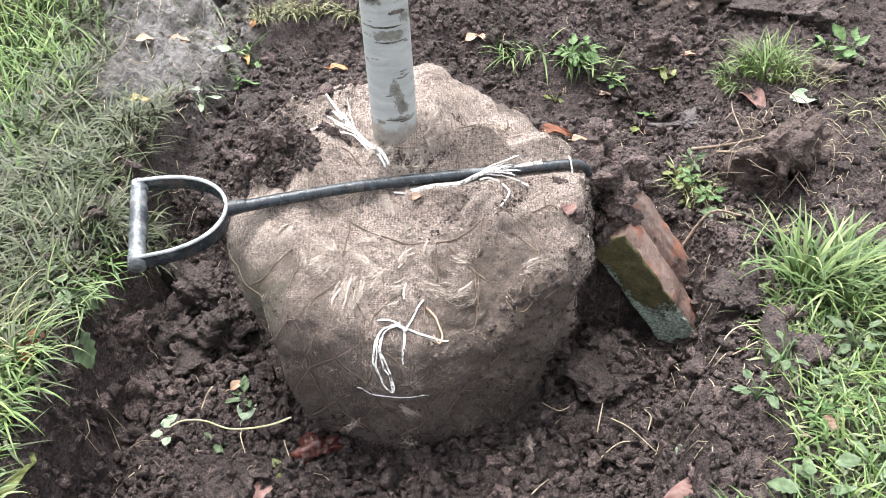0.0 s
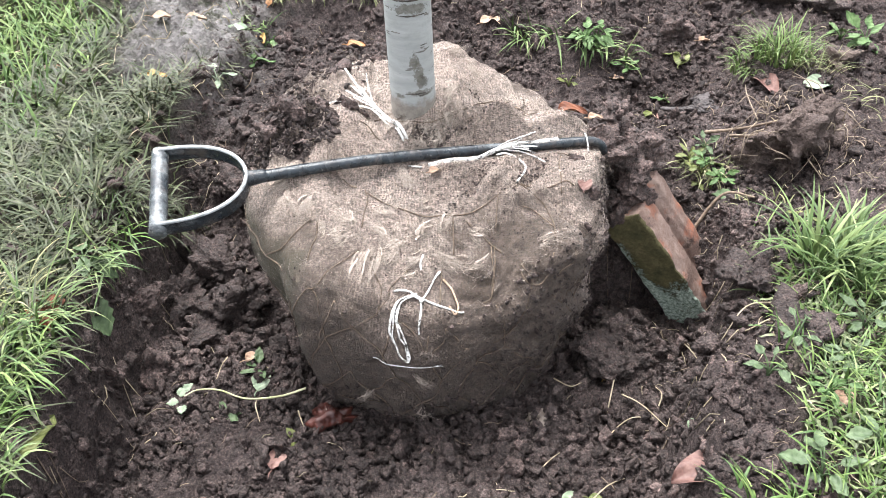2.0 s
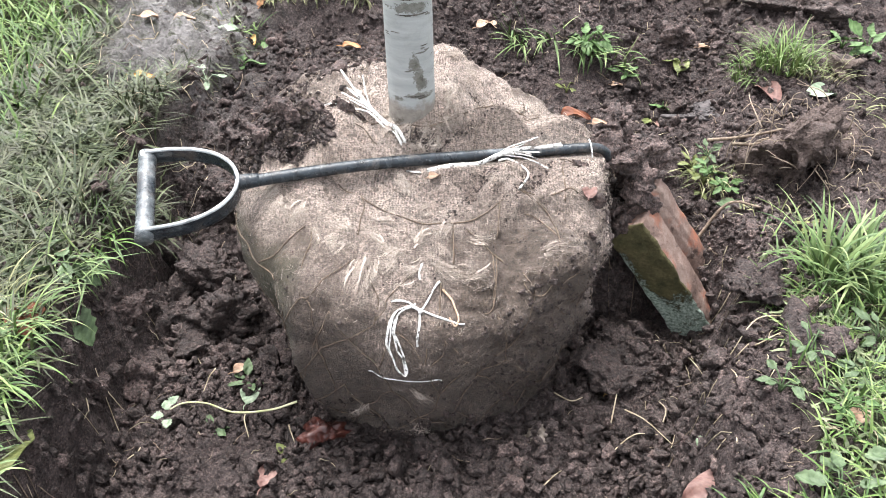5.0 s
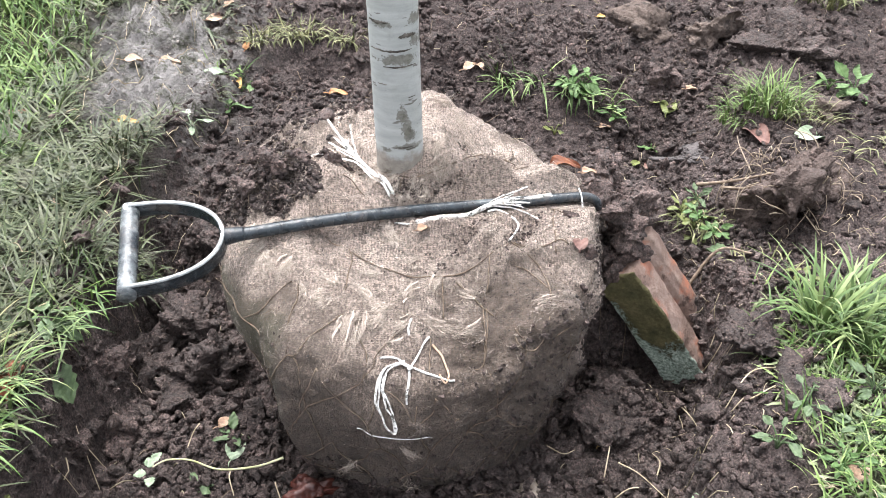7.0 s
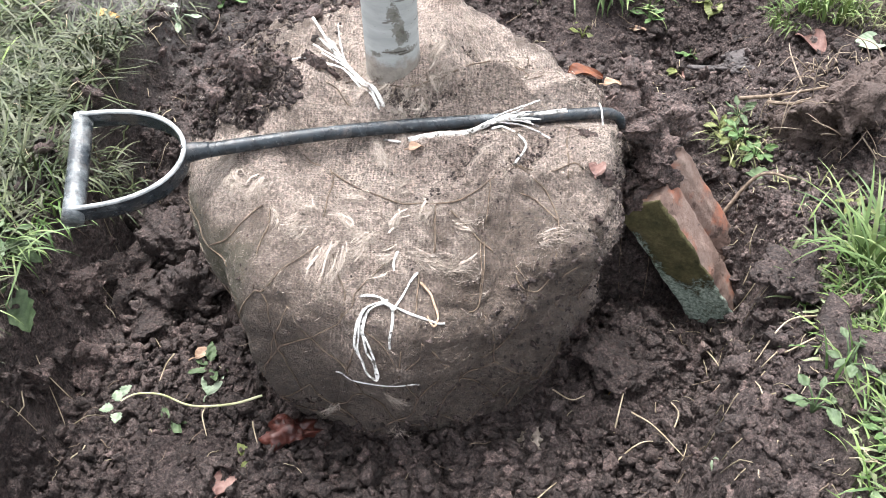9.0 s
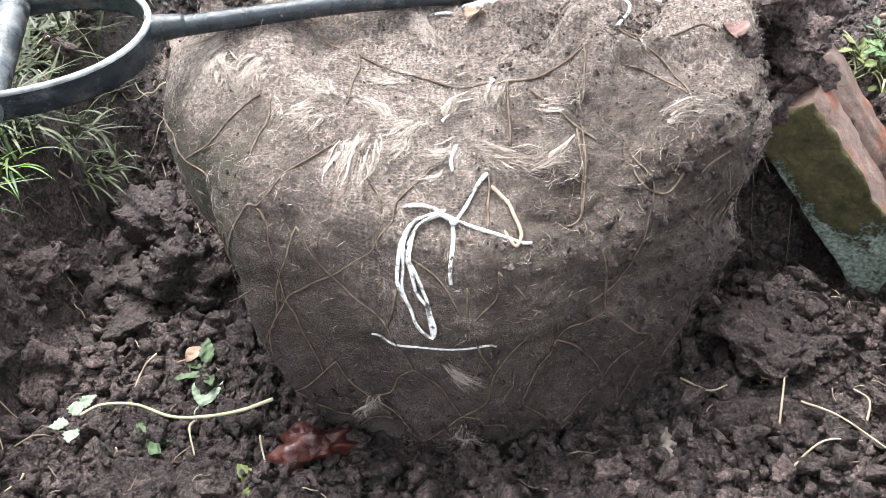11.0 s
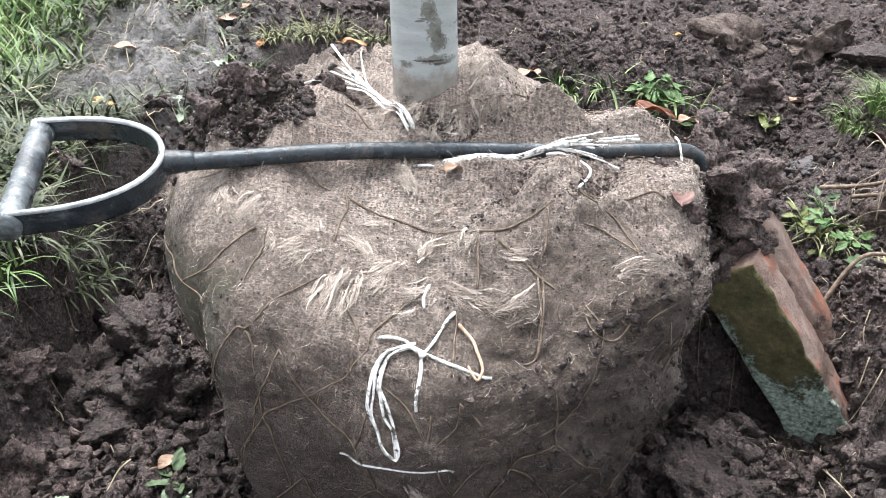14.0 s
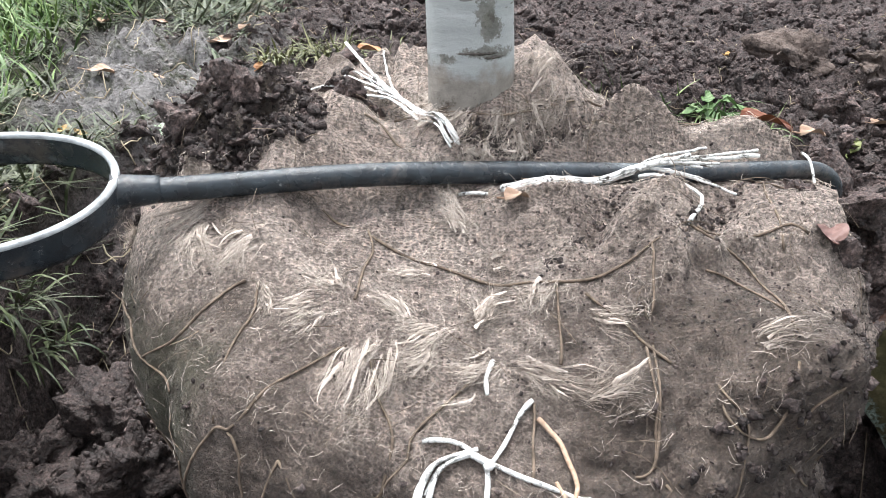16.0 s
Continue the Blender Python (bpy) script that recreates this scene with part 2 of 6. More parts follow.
def steel_material(name, worn):
    n = Nodes(name)
    rub = n.step(n.noise(24, 7, 0.7, n.node("Mapping", 0, Vector=n.coord(), Scale=(0.5, 1, 1))), 0.62 - worn, 0.82 - worn)
    paint = n.ramp(n.noise(60, 5), (0.3, (0.008, 0.011, 0.015)), (0.7, (0.028, 0.038, 0.047)))
    col = n.mix(rub, paint, n.ramp(n.noise(150, 4), (0.3, (0.10, 0.115, 0.12)), (0.7, (0.24, 0.26, 0.27))))
    spot = n.step(n.noise(38, 5, 0.6), 0.70 - 0.5 * worn, 0.74 - 0.5 * worn)
    col = n.mix(n.math("MULTIPLY", spot, 0.75), col, (0.45, 0.45, 0.43))
    earth = n.step(n.noise(22, 8, 0.75), 0.52, 0.66)
    col = n.mix(n.math("MULTIPLY", earth, 0.55), col, (0.12, 0.10, 0.088))
    scuff = n.step(n.noise(90, 7, 0.8, n.node("Mapping", 0, Vector=n.coord(), Scale=(0.35, 1, 1))), 0.62, 0.68)
    col = n.mix(n.math("MULTIPLY", scuff, 0.6), col, (0.27, 0.275, 0.27))
    return n.done(col, n.ramp(n.noise(40, 5), (0.3, (0.15,) * 3), (0.7, (0.38,) * 3)), n.bump(n.noise(120, 7, 0.75), 0.0014, 0.8), 0.5)


STEEL = steel_material("worn_black_painted_steel", 0.05)
GRIP = steel_material("rubbed_grey_steel_grip", 0.17)
EDGE = plain("bare_worn_steel_edge", (0.13, 0.14, 0.145), (0.44, 0.46, 0.47), 70, 0.42, 0.0008, 0.5)
GRASS = grass_material("fresh_grass", (0.040, 0.084, 0.020), (0.086, 0.150, 0.038), (0.180, 0.245, 0.080))
TRODDEN = grass_material("trodden_grass", (0.021, 0.034, 0.012), (0.044, 0.061, 0.023), (0.098, 0.116, 0.054), 0.5)


def brick_material():
    n = Nodes("weathered_brick")
    red = n.ramp(n.noise(28, 7, 0.7), (0.3, (0.105, 0.068, 0.056)), (0.5, (0.20, 0.138, 0.116)), (0.7, (0.30, 0.232, 0.20)))
    red = n.mix(n.step(n.noise(17, 6, 0.65), 0.50, 0.62), red, (0.29, 0.120, 0.078))
    red = n.mix(n.step(n.noise(36, 6, 0.7), 0.58, 0.68), red, (0.075, 0.052, 0.045))
    moss = n.ramp(n.noise(24, 7, 0.7), (0.3, (0.046, 0.046, 0.023)), (0.52, (0.105, 0.094, 0.046)), (0.75, (0.19, 0.155, 0.085)))
    moss = n.mix(0.7, moss, n.ramp(n.noise(150, 5, 0.7), (0.3, (0.5,) * 3), (0.65, (1.4,) * 3)), "MULTIPLY")
    grow = n.math("ADD", n.math("MULTIPLY", n.attr("lichen"), 0.32), n.math("ADD", n.math("MULTIPLY", n.noise(34, 4, 0.6), 0.40), n.math("MULTIPLY", n.noise(150, 7, 0.8), 0.60)))
    patch = n.step(grow, 0.675, 0.74)
    tint = n.ramp(n.noise(210, 5, 0.7), (0.32, (0.09, 0.12, 0.095)), (0.5, (0.30, 0.37, 0.31)), (0.66, (0.58, 0.66, 0.58)))
    moss = n.mix(patch, moss, tint)
    m = n.math("ADD", n.attr("moss"), n.math("MULTIPLY", n.math("SUBTRACT", n.noise(60, 5, 0.6), 0.5), 0.9))
    col = n.mix(n.step(m, 0.40, 0.60), red, moss)
    nor = n.bump(n.noise(38, 6, 0.65), 0.004, 0.6)
    nor = n.bump(n.math("ADD", n.noise(170, 6, 0.7), patch), 0.003, 0.9, nor)
    return n.done(col, 0.9, nor, 0.2)


BRICK = brick_material()

# ---- helpers for meshes ----


def mesh(name, verts, faces, mat, flat=False, attrs=None, uvs=None):
    me = bpy.data.meshes.new(name)
    verts = np.asarray(verts, np.float32)
    if isinstance(faces, np.ndarray):
        k = faces.shape[1]
        me.vertices.add(len(verts))
        me.vertices.foreach_set("co", verts.ravel())
        me.loops.add(faces.size)
        me.loops.foreach_set("vertex_index", faces.ravel().astype(np.int32))
        me.polygons.add(len(faces))
        me.polygons.foreach_set("loop_start", np.arange(0, faces.size, k, dtype=np.int32))
        me.update(calc_edges=True)
    else:
        me.from_pydata(verts.tolist(), [], faces)
    for key, val in (attrs or {}).items():
        a = me.attributes.new(key, "FLOAT", "POINT")
        a.data.foreach_set("value", np.asarray(val, np.float32).ravel())
    if uvs is not None:
        layer = me.uv_layers.new(name="UVMap")
        idx = np.empty(len(me.loops), np.int32)
        me.loops.foreach_get("vertex_index", idx)
        layer.data.foreach_set("uv", np.asarray(uvs, np.float32)[idx].ravel())
    if not flat:
        me.polygons.foreach_set("use_smooth", np.ones(len(me.polygons), bool))
    me.materials.append(mat)
    return me


def from_bm(name, bm, mat, flat=False):
    me = bpy.data.meshes.new(name)
    bm.normal_update()
    bm.to_mesh(me)
    bm.free()
    if not flat:
        me.polygons.foreach_set("use_smooth", np.ones(len(me.polygons), bool))
    me.materials.append(mat)
    return me


def part(name, me, parent, label=""):
    ob = new(name, me)
    ob.parent = parent
    if label:
        ob["label"] = label
    return ob


def grid_faces(rows, cols, wrap=False):
    r, c = np.meshgrid(np.arange(rows - 1), np.arange(cols if wrap else cols - 1), indexing="ij")
    a, b = r * cols + c, r * cols + (c + 1) % cols
    return np.stack([a, b, b + cols, a + cols], -1).reshape(-1, 4)


def tube(points, radii, sides=8, cap=True, flat=1.0):
    """Vertices and faces of a tube along points; flat squeezes it to a band."""
    p = np.asarray(points, float)
    n = len(p)
    radii = np.broadcast_to(np.asarray(radii, float), (n,))
    tan = np.gradient(p, axis=0)
    tan /= np.linalg.norm(tan, axis=1)[:, None] + 1e-9
    up = np.array((0, 0, 1.0)) if abs(tan[0, 2]) < 0.9 else np.array((1.0, 0, 0))
    rings = []
    for k in range(n):
        side = np.cross(up, tan[k])
        side /= np.linalg.norm(side) + 1e-9
        up = np.cross(tan[k], side)
        a = np.arange(sides) * 2 * np.pi / sides
        rings.append(p[k] + radii[k] * (np.cos(a)[:, None] * side + flat * np.sin(a)[:, None] * up))
    v = np.concatenate(rings)
    f = grid_faces(n, sides, True).tolist()
    if cap:
        f += [list(range(sides))[::-1], [(n - 1) * sides + k for k in range(sides)]]
    return v, f


def spline(points, n):
    """Catmull-Rom through the points, n places along it."""
    p = np.asarray(points, float)
    p = np.vstack([2 * p[0] - p[1], p, 2 * p[-1] - p[-2]])
    out = []
    for s in np.linspace(0, len(p) - 3 - 1e-6, n):
        k = int(s)
        t = s - k
        a, b, c, d = p[k : k + 4]
        out.append(0.5 * (2 * b + (c - a) * t + (2 * a - 5 * b + 4 * c - d) * t * t + (3 * b - a - 3 * c + d) * t**3))
    return np.array(out)


def joined(pieces):
    vs, fs, base = [], [], 0
    for v, f in pieces:
        vs.append(v)
        fs += [[i + base for i in g] for g in f]
        base += len(v)
    return np.concatenate(vs), fs


def rock(seed, sub, rough=0.35, squash=0.75, cuts=7):
    """A crumb: a ball cut by planes, then roughened."""
    bm = bmesh.new()
    bmesh.ops.create_icosphere(bm, subdivisions=sub, radius=1.0)
    v = np.array([x.co for x in bm.verts])
    f = np.array([[x.index for x in g.verts] for g in bm.faces])
    bm.free()
    r = np.random.RandomState(seed)
    for _ in range(cuts):
        n = r.normal(size=3)
        n /= np.linalg.norm(n)
        v = v - n * np.maximum(0, v @ n - r.uniform(0.30, 0.75))[:, None]
    d = 1 + rough * fbm(v * 1.3 + seed * 3.7, 2) + 0.45 * rough * fbm(v * 3.7 + seed, 3)
    return v * d[:, None] * (1.15, 0.95, squash * 1.1), f


def scatter(templates, places, sizes, rng):
    """Joins turned and scaled copies of the templates into vertices and triangles."""
    vs, fs, base = [], [], 0
    for p, s in zip(places, sizes):
        v, f = templates[rng.randint(len(templates))]
        q = rng.normal(size=4)
        w, x, y, z = q / np.linalg.norm(q)
        m = np.array([[1 - 2 * (y * y + z * z), 2 * (x * y - z * w), 2 * (x * z + y * w)], [2 * (x * y + z * w), 1 - 2 * (x * x + z * z), 2 * (y * z - x * w)], [2 * (x * z - y * w), 2 * (y * z + x * w), 1 - 2 * (x * x + y * y)]])
        vs.append((v * s) @ m.T + p)
        fs.append(f + base)
        base += len(v)
    return np.concatenate(vs), np.concatenate(fs)


# ---- the ground: lawn with a planting pit dug into it ----
PIT = [(-180, 0.485), (-165, 0.48), (-150, 0.53), (-140, 0.60), (-130, 0.70), (-120, 0.88), (-105, 1.2), (-80, 1.1), (-62, 0.78), (-49, 0.57), (-34, 0.52), (-15, 0.52),
       (0, 0.54), (12, 0.55), (28, 0.62), (45, 0.80), (62, 0.81), (75, 0.80), (90, 0.79), (105, 0.86), (115, 0.85), (122, 0.75), (135, 0.62), (150, 0.53), (165, 0.485), (180, 0.485)]


def ground_z(x, y, fine=True):
    x, y = np.asarray(x, float), np.asarray(y, float)
    ang, r = np.degrees(np.arctan2(y - 0.05, x)), np.hypot(x, y - 0.05)
    edge = np.interp(ang, *zip(*PIT)) + 0.03 * fbm(xyz(x * 7, y * 7, 3.1), 3)
    wide = np.where(np.abs(ang) < 60, 0.05, 0.035)
    wide = np.where(np.abs(ang + 25) < 25, 0.03, wide)
    wide = wide + 0.10 * smooth((ang - 15) / 20) * smooth((98 - ang) / 12)
    rise = smooth((r - edge) / (2 * wide) + 0.5)
    floor = 0.055 + 0.12 * smooth((y - 0.2) / 0.4) + 0.06 * smooth((y - 0.25) / 0.2) * smooth((0.15 - x) / 0.2) + 0.10 * smooth((y - 0.06) / 0.22) * smooth((x - 0.2) / 0.2) * smooth((0.62 - y) / 0.3)
    top = 0.27 + 0.055 * smooth((y - 0.80) / 0.28) * (1 - 0.9 * smooth((x + 0.05) / 0.3)) - 0.06 * smooth((x - 0.35) / 0.15) * smooth((0.80 - x) / 0.2) * smooth((y - 0.05) / 0.2) * smooth((0.90 - y) / 0.2)
    top = top + 0.025 * fbm(xyz(x * 3, y * 3, 9.0), 3) * np.exp(-r / 6)
    z = floor + (top - floor) * rise
    z = z - 0.085 * np.exp(-(((x - 0.54) / 0.11) ** 2 + ((y - 0.67) / 0.10) ** 2)) - 0.03 * np.exp(-(((x - 0.48) / 0.2) ** 2 + ((y - 0.88) / 0.08) ** 2))
    z = z + 0.22 * smooth((y - 0.080) / 0.06) * np.exp(-(((x - 0.350) / 0.060) ** 2)) * smooth((0.42 - y) / 0.24)
    z = z + 0.05 * np.exp(-(((x + 0.30) / 0.06) ** 2 + ((y - 0.22) / 0.15) ** 2))
    z = z + 0.035 * np.exp(-(((x - 0.37) / 0.06) ** 2 + ((y - 0.01) / 0.07) ** 2))
    if fine:
        near = np.exp(-((r / 2.2) ** 4))
        z = z + near * (0.014 * fbm(xyz(x * 16, y * 16, 1.7), 2) + 0.019 * (np.abs(fbm(xyz(x * 38, y * 38, 5.5), 3)) - 0.3) + 0.004 * fbm(xyz(x * 110, y * 110, 2.5), 2))
        z = z + mud_mask(x, y) * 0.024 * fbm(xyz(x * 24, y * 24, 8.1), 3)
    return z


def turf_mask(x, y):
    """How much grass covers a place, 0 to 1: lawn at both sides, bare soil in and behind the pit."""
    x, y = np.asarray(x, float), np.asarray(y, float)
    far = smooth((np.hypot(x, y) - 1.1) / 0.8)
    x, y = x + 0.5 * far * fbm(xyz(x * 1.7, y * 1.7, 5.0), 3), y + 0.5 * far * fbm(xyz(x * 1.7, y * 1.7, 8.0), 3)
    ang, r = np.degrees(np.arctan2(y - 0.05, x)), np.hypot(x, y - 0.05)
    edge = np.interp(ang, *zip(*PIT))
    out = smooth((r - edge) / 0.08)
    left = smooth((-x - 0.35) / 0.2)
    right = smooth((x - 0.5) / 0.1) * smooth((0.12 - y) / 0.2)
    n = fbm(xyz(x * 6, y * 6, 2.2), 3)
    return np.clip(out * np.clip(left + right + smooth((np.hypot(x, y) - 2.2) / 0.6), 0, 1) * (0.9 + 0.35 * n), 0, 1)


def mud_mask(x, y):
    n = fbm(xyz(np.asarray(x) * 7, np.asarray(y) * 7, 4.2), 3)
    return np.clip(np.exp(-(((x + 0.55) / 0.16) ** 2 + ((y - 0.85) / 0.30) ** 2)) * (1.7 + 1.0 * n), 0, 1)


def build_ground():
    far = np.geomspace(0.02, 400, 40)
    xs = np.concatenate([-1.15 - far[::-1], np.linspace(-1.15, 1.25, 430), 1.25 + far])
    ys = np.concatenate([-0.8 - far[::-1], np.linspace(-0.8, 1.9, 470), 1.9 + far])
    x, y = np.meshgrid(xs, ys)
    z = ground_z(x, y)
    me = mesh("ground", xyz(x, y, z).reshape(-1, 3), grid_faces(len(ys), len(xs)), GROUND,
              attrs={"turf": turf_mask(x, y) * (1 - mud_mask(x, y)), "mud": mud_mask(x, y)})
    return tagged(new("ground", me), "dark crumbly garden soil with a dug planting pit and lawn edges", "ground", kind="structure")


ground = build_ground()

# ---- the root ball ----
TY = 0.098


def trunk_x(z):
    """The trunk leans a little."""
    return 0.0135 - 0.03 * (z - 0.45)


SHAFT = [(-0.211, -0.056, 0.434), (-0.146, -0.033, 0.433), (-0.070, -0.010, 0.432), (0.008, 0.015, 0.427), (0.09, 0.041, 0.419), (0.174, 0.066, 0.411), (0.250, 0.082, 0.409), (0.284, 0.088, 0.408), (0.299, 0.091, 0.404), (0.309, 0.095, 0.395), (0.314, 0.098, 0.382)]
BX, BY, RX, RY = 0.024, 0.100, 0.285, 0.318
PROFILE = spline([(0.0, 0.0), (0.5, 0.0), (0.74, 0.005), (0.83, 0.04), (0.90, 0.11), (0.965, 0.19), (1.0, 0.27), (0.995, 0.325), (0.955, 0.362), (0.87, 0.382), (0.70, 0.394), (0.45, 0.402), (0.28, 0.408), (0.17, 0.412), (0.09, 0.400), (0.0, 0.395)], 230)


def sag(x, y, z):
    """How far the front shoulder of the cloth has settled."""
    return 0.050 * smooth((-0.05 - y) / 0.15) * smooth((z - 0.20) / 0.14) * (0.12 + 0.88 * np.exp(-(((x - 0.06) / 0.11) ** 2)))


def settled(points):
    """Places on the cloth, moved with its settled shoulder."""
    p = np.asarray(points, float)
    d = 0.5 * sag(p[:, 0], p[:, 1], p[:, 2])
    return p + np.stack([0 * d, d, -d], -1)


def build_ball():
    cols = 520
    th = np.arange(cols) * 2 * np.pi / cols
    r, z = PROFILE[:, 0][:, None], PROFILE[:, 1][:, None]
    c, s = np.cos(th)[None], np.sin(th)[None]
    box = (np.abs(c) ** 2.5 + np.abs(s) ** 2.5) ** (-1 / 2.5)
    # one sharp upright edge, where the cloth is drawn round a corner
    corner = np.radians(239) + 0 * z
    ridge = np.clip(1 - np.abs(th[None] - corner) / 0.42, 0, 1) ** 1.6 * smooth((z - 0.02) / 0.08)
    lumps = 1 + 0.012 * np.cos(5 * th + 0.8)[None] + 0.010 * np.cos(8 * th)[None] + 0.045 * ridge
    side_face = smooth((corner - th[None]) / 0.22) * smooth((th[None] - 2.3) / 0.5)
    lumps = lumps - side_face * (0.02 + 0.13 * smooth((0.37 - z) / 0.22))
    x, y, z = RX * r * c * box * lumps, RY * r * s * box * lumps, z + 0 * c
    up = smooth((z - 0.25) / 0.13)
    z = z + up * 0.010 * np.exp(-(((x + BX - 0.021) / 0.085) ** 2 + ((y + BY - TY - 0.01) / 0.075) ** 2))
    z = z + up * (0.082 * smooth((y + 0.17) / 0.20) * (1 - 0.45 * smooth((x - 0.06) / 0.2)) - 0.012)
    p = xyz(x, y, z)
    loose = np.clip(0.22 + 0.78 * smooth((x - 0.0 + 0.4 * (z - 0.3)) / 0.14), 0, 1)
    d = 0.010 * fbm(p * 8 + 3, 3) + loose * (0.007 * fbm(p * 22, 3) + 0.036 * (np.abs(fbm(p * 8.5 + 9, 2)) - 0.25)) + (0.35 + 0.65 * loose) * 0.0034 * fbm(p * 70, 3) + 0.0013 * fbm(p * 160, 2)
    # creases of the cloth gathered towards the trunk
    wave = th * 4.5 + 0.4 + 4.5 * fbm(p * 4.5 + 5, 2)
    crease = (1 - np.abs(np.sin(wave))) ** 3 * np.clip(0.6 + 1.2 * fbm(p * 6 + 31, 2), 0, 1.3) * (0.35 + 0.65 * smooth((y + 0.08) / 0.06))
    top = smooth((p[..., 2] - 0.36) / 0.03) * smooth((r - 0.12) / 0.2) * smooth((1.0 - r) / 0.25)
    n = p - np.array((0, 0, 0.2))
    n /= np.linalg.norm(n, axis=-1)[..., None] + 1e-6
    p = p + n * (d * smooth(r / 0.1))[..., None]
    p[..., 2] -= 0.016 * crease * top
    side = smooth((0.36 - p[..., 2]) / 0.05) * smooth((p[..., 2] - 0.03) / 0.1)
    p += n * (-0.008 * (1 - np.abs(np.sin(th * 5.5 + 0.7 + fbm(p * 4, 2)))) ** 4 * side)[..., None]
    p += (BX, BY, 0)
    p[..., 2] -= smooth((p[..., 2] - 0.25) / 0.1) * (0.030 * smooth((p[..., 1] - 0.075) / 0.08) + 0.034 * smooth((p[..., 0] - 0.08) / 0.08) * smooth((p[..., 1] - 0.15) / 0.1) + 0.015 * smooth((-0.10 - p[..., 0]) / 0.06) * smooth((p[..., 1] - 0.02) / 0.06))
    # a hollow at the trunk's foot and two folds of the cloth
    mound = lambda x0, y0, rx, ry, h: h * np.exp(-(((p[..., 0] - x0) / rx) ** 2 + ((p[..., 1] - y0) / ry) ** 2)) * (p[..., 2] > 0.3)
    p[..., 2] += mound(-0.060, 0.080, 0.032, 0.030, 0.006) + mound(0.125, 0.092, 0.045, 0.026, 0.020) + mound(0.088, 0.165, 0.045, 0.050, 0.034) + mound(0.255, 0.145, 0.045, 0.045, 0.020) - mound(-0.045, 0.090, 0.038, 0.040, 0.044) - mound(0.026, 0.036, 0.040, 0.017, 0.022)
    p[..., 2] += mound(-0.165, -0.045, 0.09, 0.06, 0.036) + mound(0.165, -0.03, 0.05, 0.04, 0.012) + mound(0.075, -0.015, 0.045, 0.03, 0.010)
    p[..., 2] -= sag(p[..., 0], p[..., 1], p[..., 2])
    bend = 0.006 * fbm(p * 22 + 17, 2)
    for (x0, y0), (x1, y1), deep in (((0.038, 0.040), (0.160, 0.150), 0.040), ((0.150, 0.110), (0.195, 0.215), 0.024), ((0.085, -0.050), (0.128, 0.004), 0.026), ((-0.015, 0.06), (-0.10, 0.045), 0.014), ((0.155, -0.045), (0.22, 0.04), 0.014), ((0.10, 0.15), (0.20, 0.27), 0.02), ((-0.12, -0.06), (-0.05, 0.0), 0.010), ((0.02, -0.10), (0.06, -0.03), 0.010)):
        ux, uy = x1 - x0, y1 - y0
        long = math.hypot(ux, uy)
        ux, uy = ux / long, uy / long
        along = (p[..., 0] - x0) * ux + (p[..., 1] - y0) * uy
        off = (p[..., 0] - x0) * uy - (p[..., 1] - y0) * ux + bend
        mask = smooth(along / 0.025) * smooth((long - along) / 0.025) * (p[..., 2] > 0.33)
        p[..., 2] += mask * deep * (0.35 * np.exp(-(((off - 0.026) / 0.016) ** 2)) - np.exp(-((np.abs(off) / 0.013) ** 1.5)))
    # the spade's shaft is pressed into the cloth
    line = spline(SHAFT, 60)[:-9]
    for a, b in zip(line[:-1], line[1:]):
        m = (a + b) / 2
        d2 = ((p[..., :2] - m[:2]) ** 2).sum(-1)
        lim = m[2] - 0.0090 + d2 * np.where(p[..., 1] > m[1], 34, 11)
        p[..., 2] = np.where((d2 < 0.0030) & (p[..., 2] > lim) & (p[..., 2] > 0.3), lim, p[..., 2])
    # soil heaped on the back and one side of the cloth
    hx, hy = p[..., 0], p[..., 1]
    heap = np.clip(np.exp(-(((hx + 0.174) / 0.060) ** 2 + ((hy - 0.056) / 0.055) ** 2)) + 0.45 * np.exp(-(((hx + 0.125) / 0.05) ** 2 + ((hy - 0.20) / 0.06) ** 2)) + 0.35 * np.exp(-(((hx + 0.04) / 0.05) ** 2 + ((hy - 0.235) / 0.05) ** 2)) - 0.25 * np.exp(-(((hx + 0.115) / 0.018) ** 2 + ((hy - 0.075) / 0.04) ** 2)), 0, 1) * (p[..., 2] > 0.33)
    turn = np.degrees(np.arctan2(p[..., 1] - BY, p[..., 0] - BX))
    cover = np.clip(heap * 1.5 - 0.12, 0, 1) + smooth((turn - 95) / 25) * smooth((r - 0.55) / 0.25) * (p[..., 2] > 0.3)
    p[..., 2] += heap * (0.034 + 0.034 * fbm(p * 26, 3) + 0.020 * fbm(p * 70, 4)) + 0.006 * np.clip(cover, 0, 1) * fbm(p * 45, 3)
    arc = np.r_[0, np.cumsum(np.linalg.norm(np.diff(PROFILE * (0.3, 1), axis=0), axis=1))][:, None]
    uv = np.stack([(th[None] * 0.28 + 0 * arc), arc + 0 * th[None]], -1)
    crown = (arc > arc[int(np.argmax(PROFILE[:, 0] * (PROFILE[:, 1] > 0.25))) + 30]) & (r < 0.97) & (PROFILE[:, 1][:, None] > 0.3)
    flat = p[..., :2] + p[..., 2:] * np.array((0.0, 0.8)) + 0.004 * np.stack([fbm(p * 30, 2), fbm(p * 30 + 9, 2)], -1)
    px, py, pz = p[..., 0], p[..., 1], p[..., 2]
    front = smooth((-0.03 - py) / 0.09)
    wave = 0.05 * fbm(p * 9, 3)
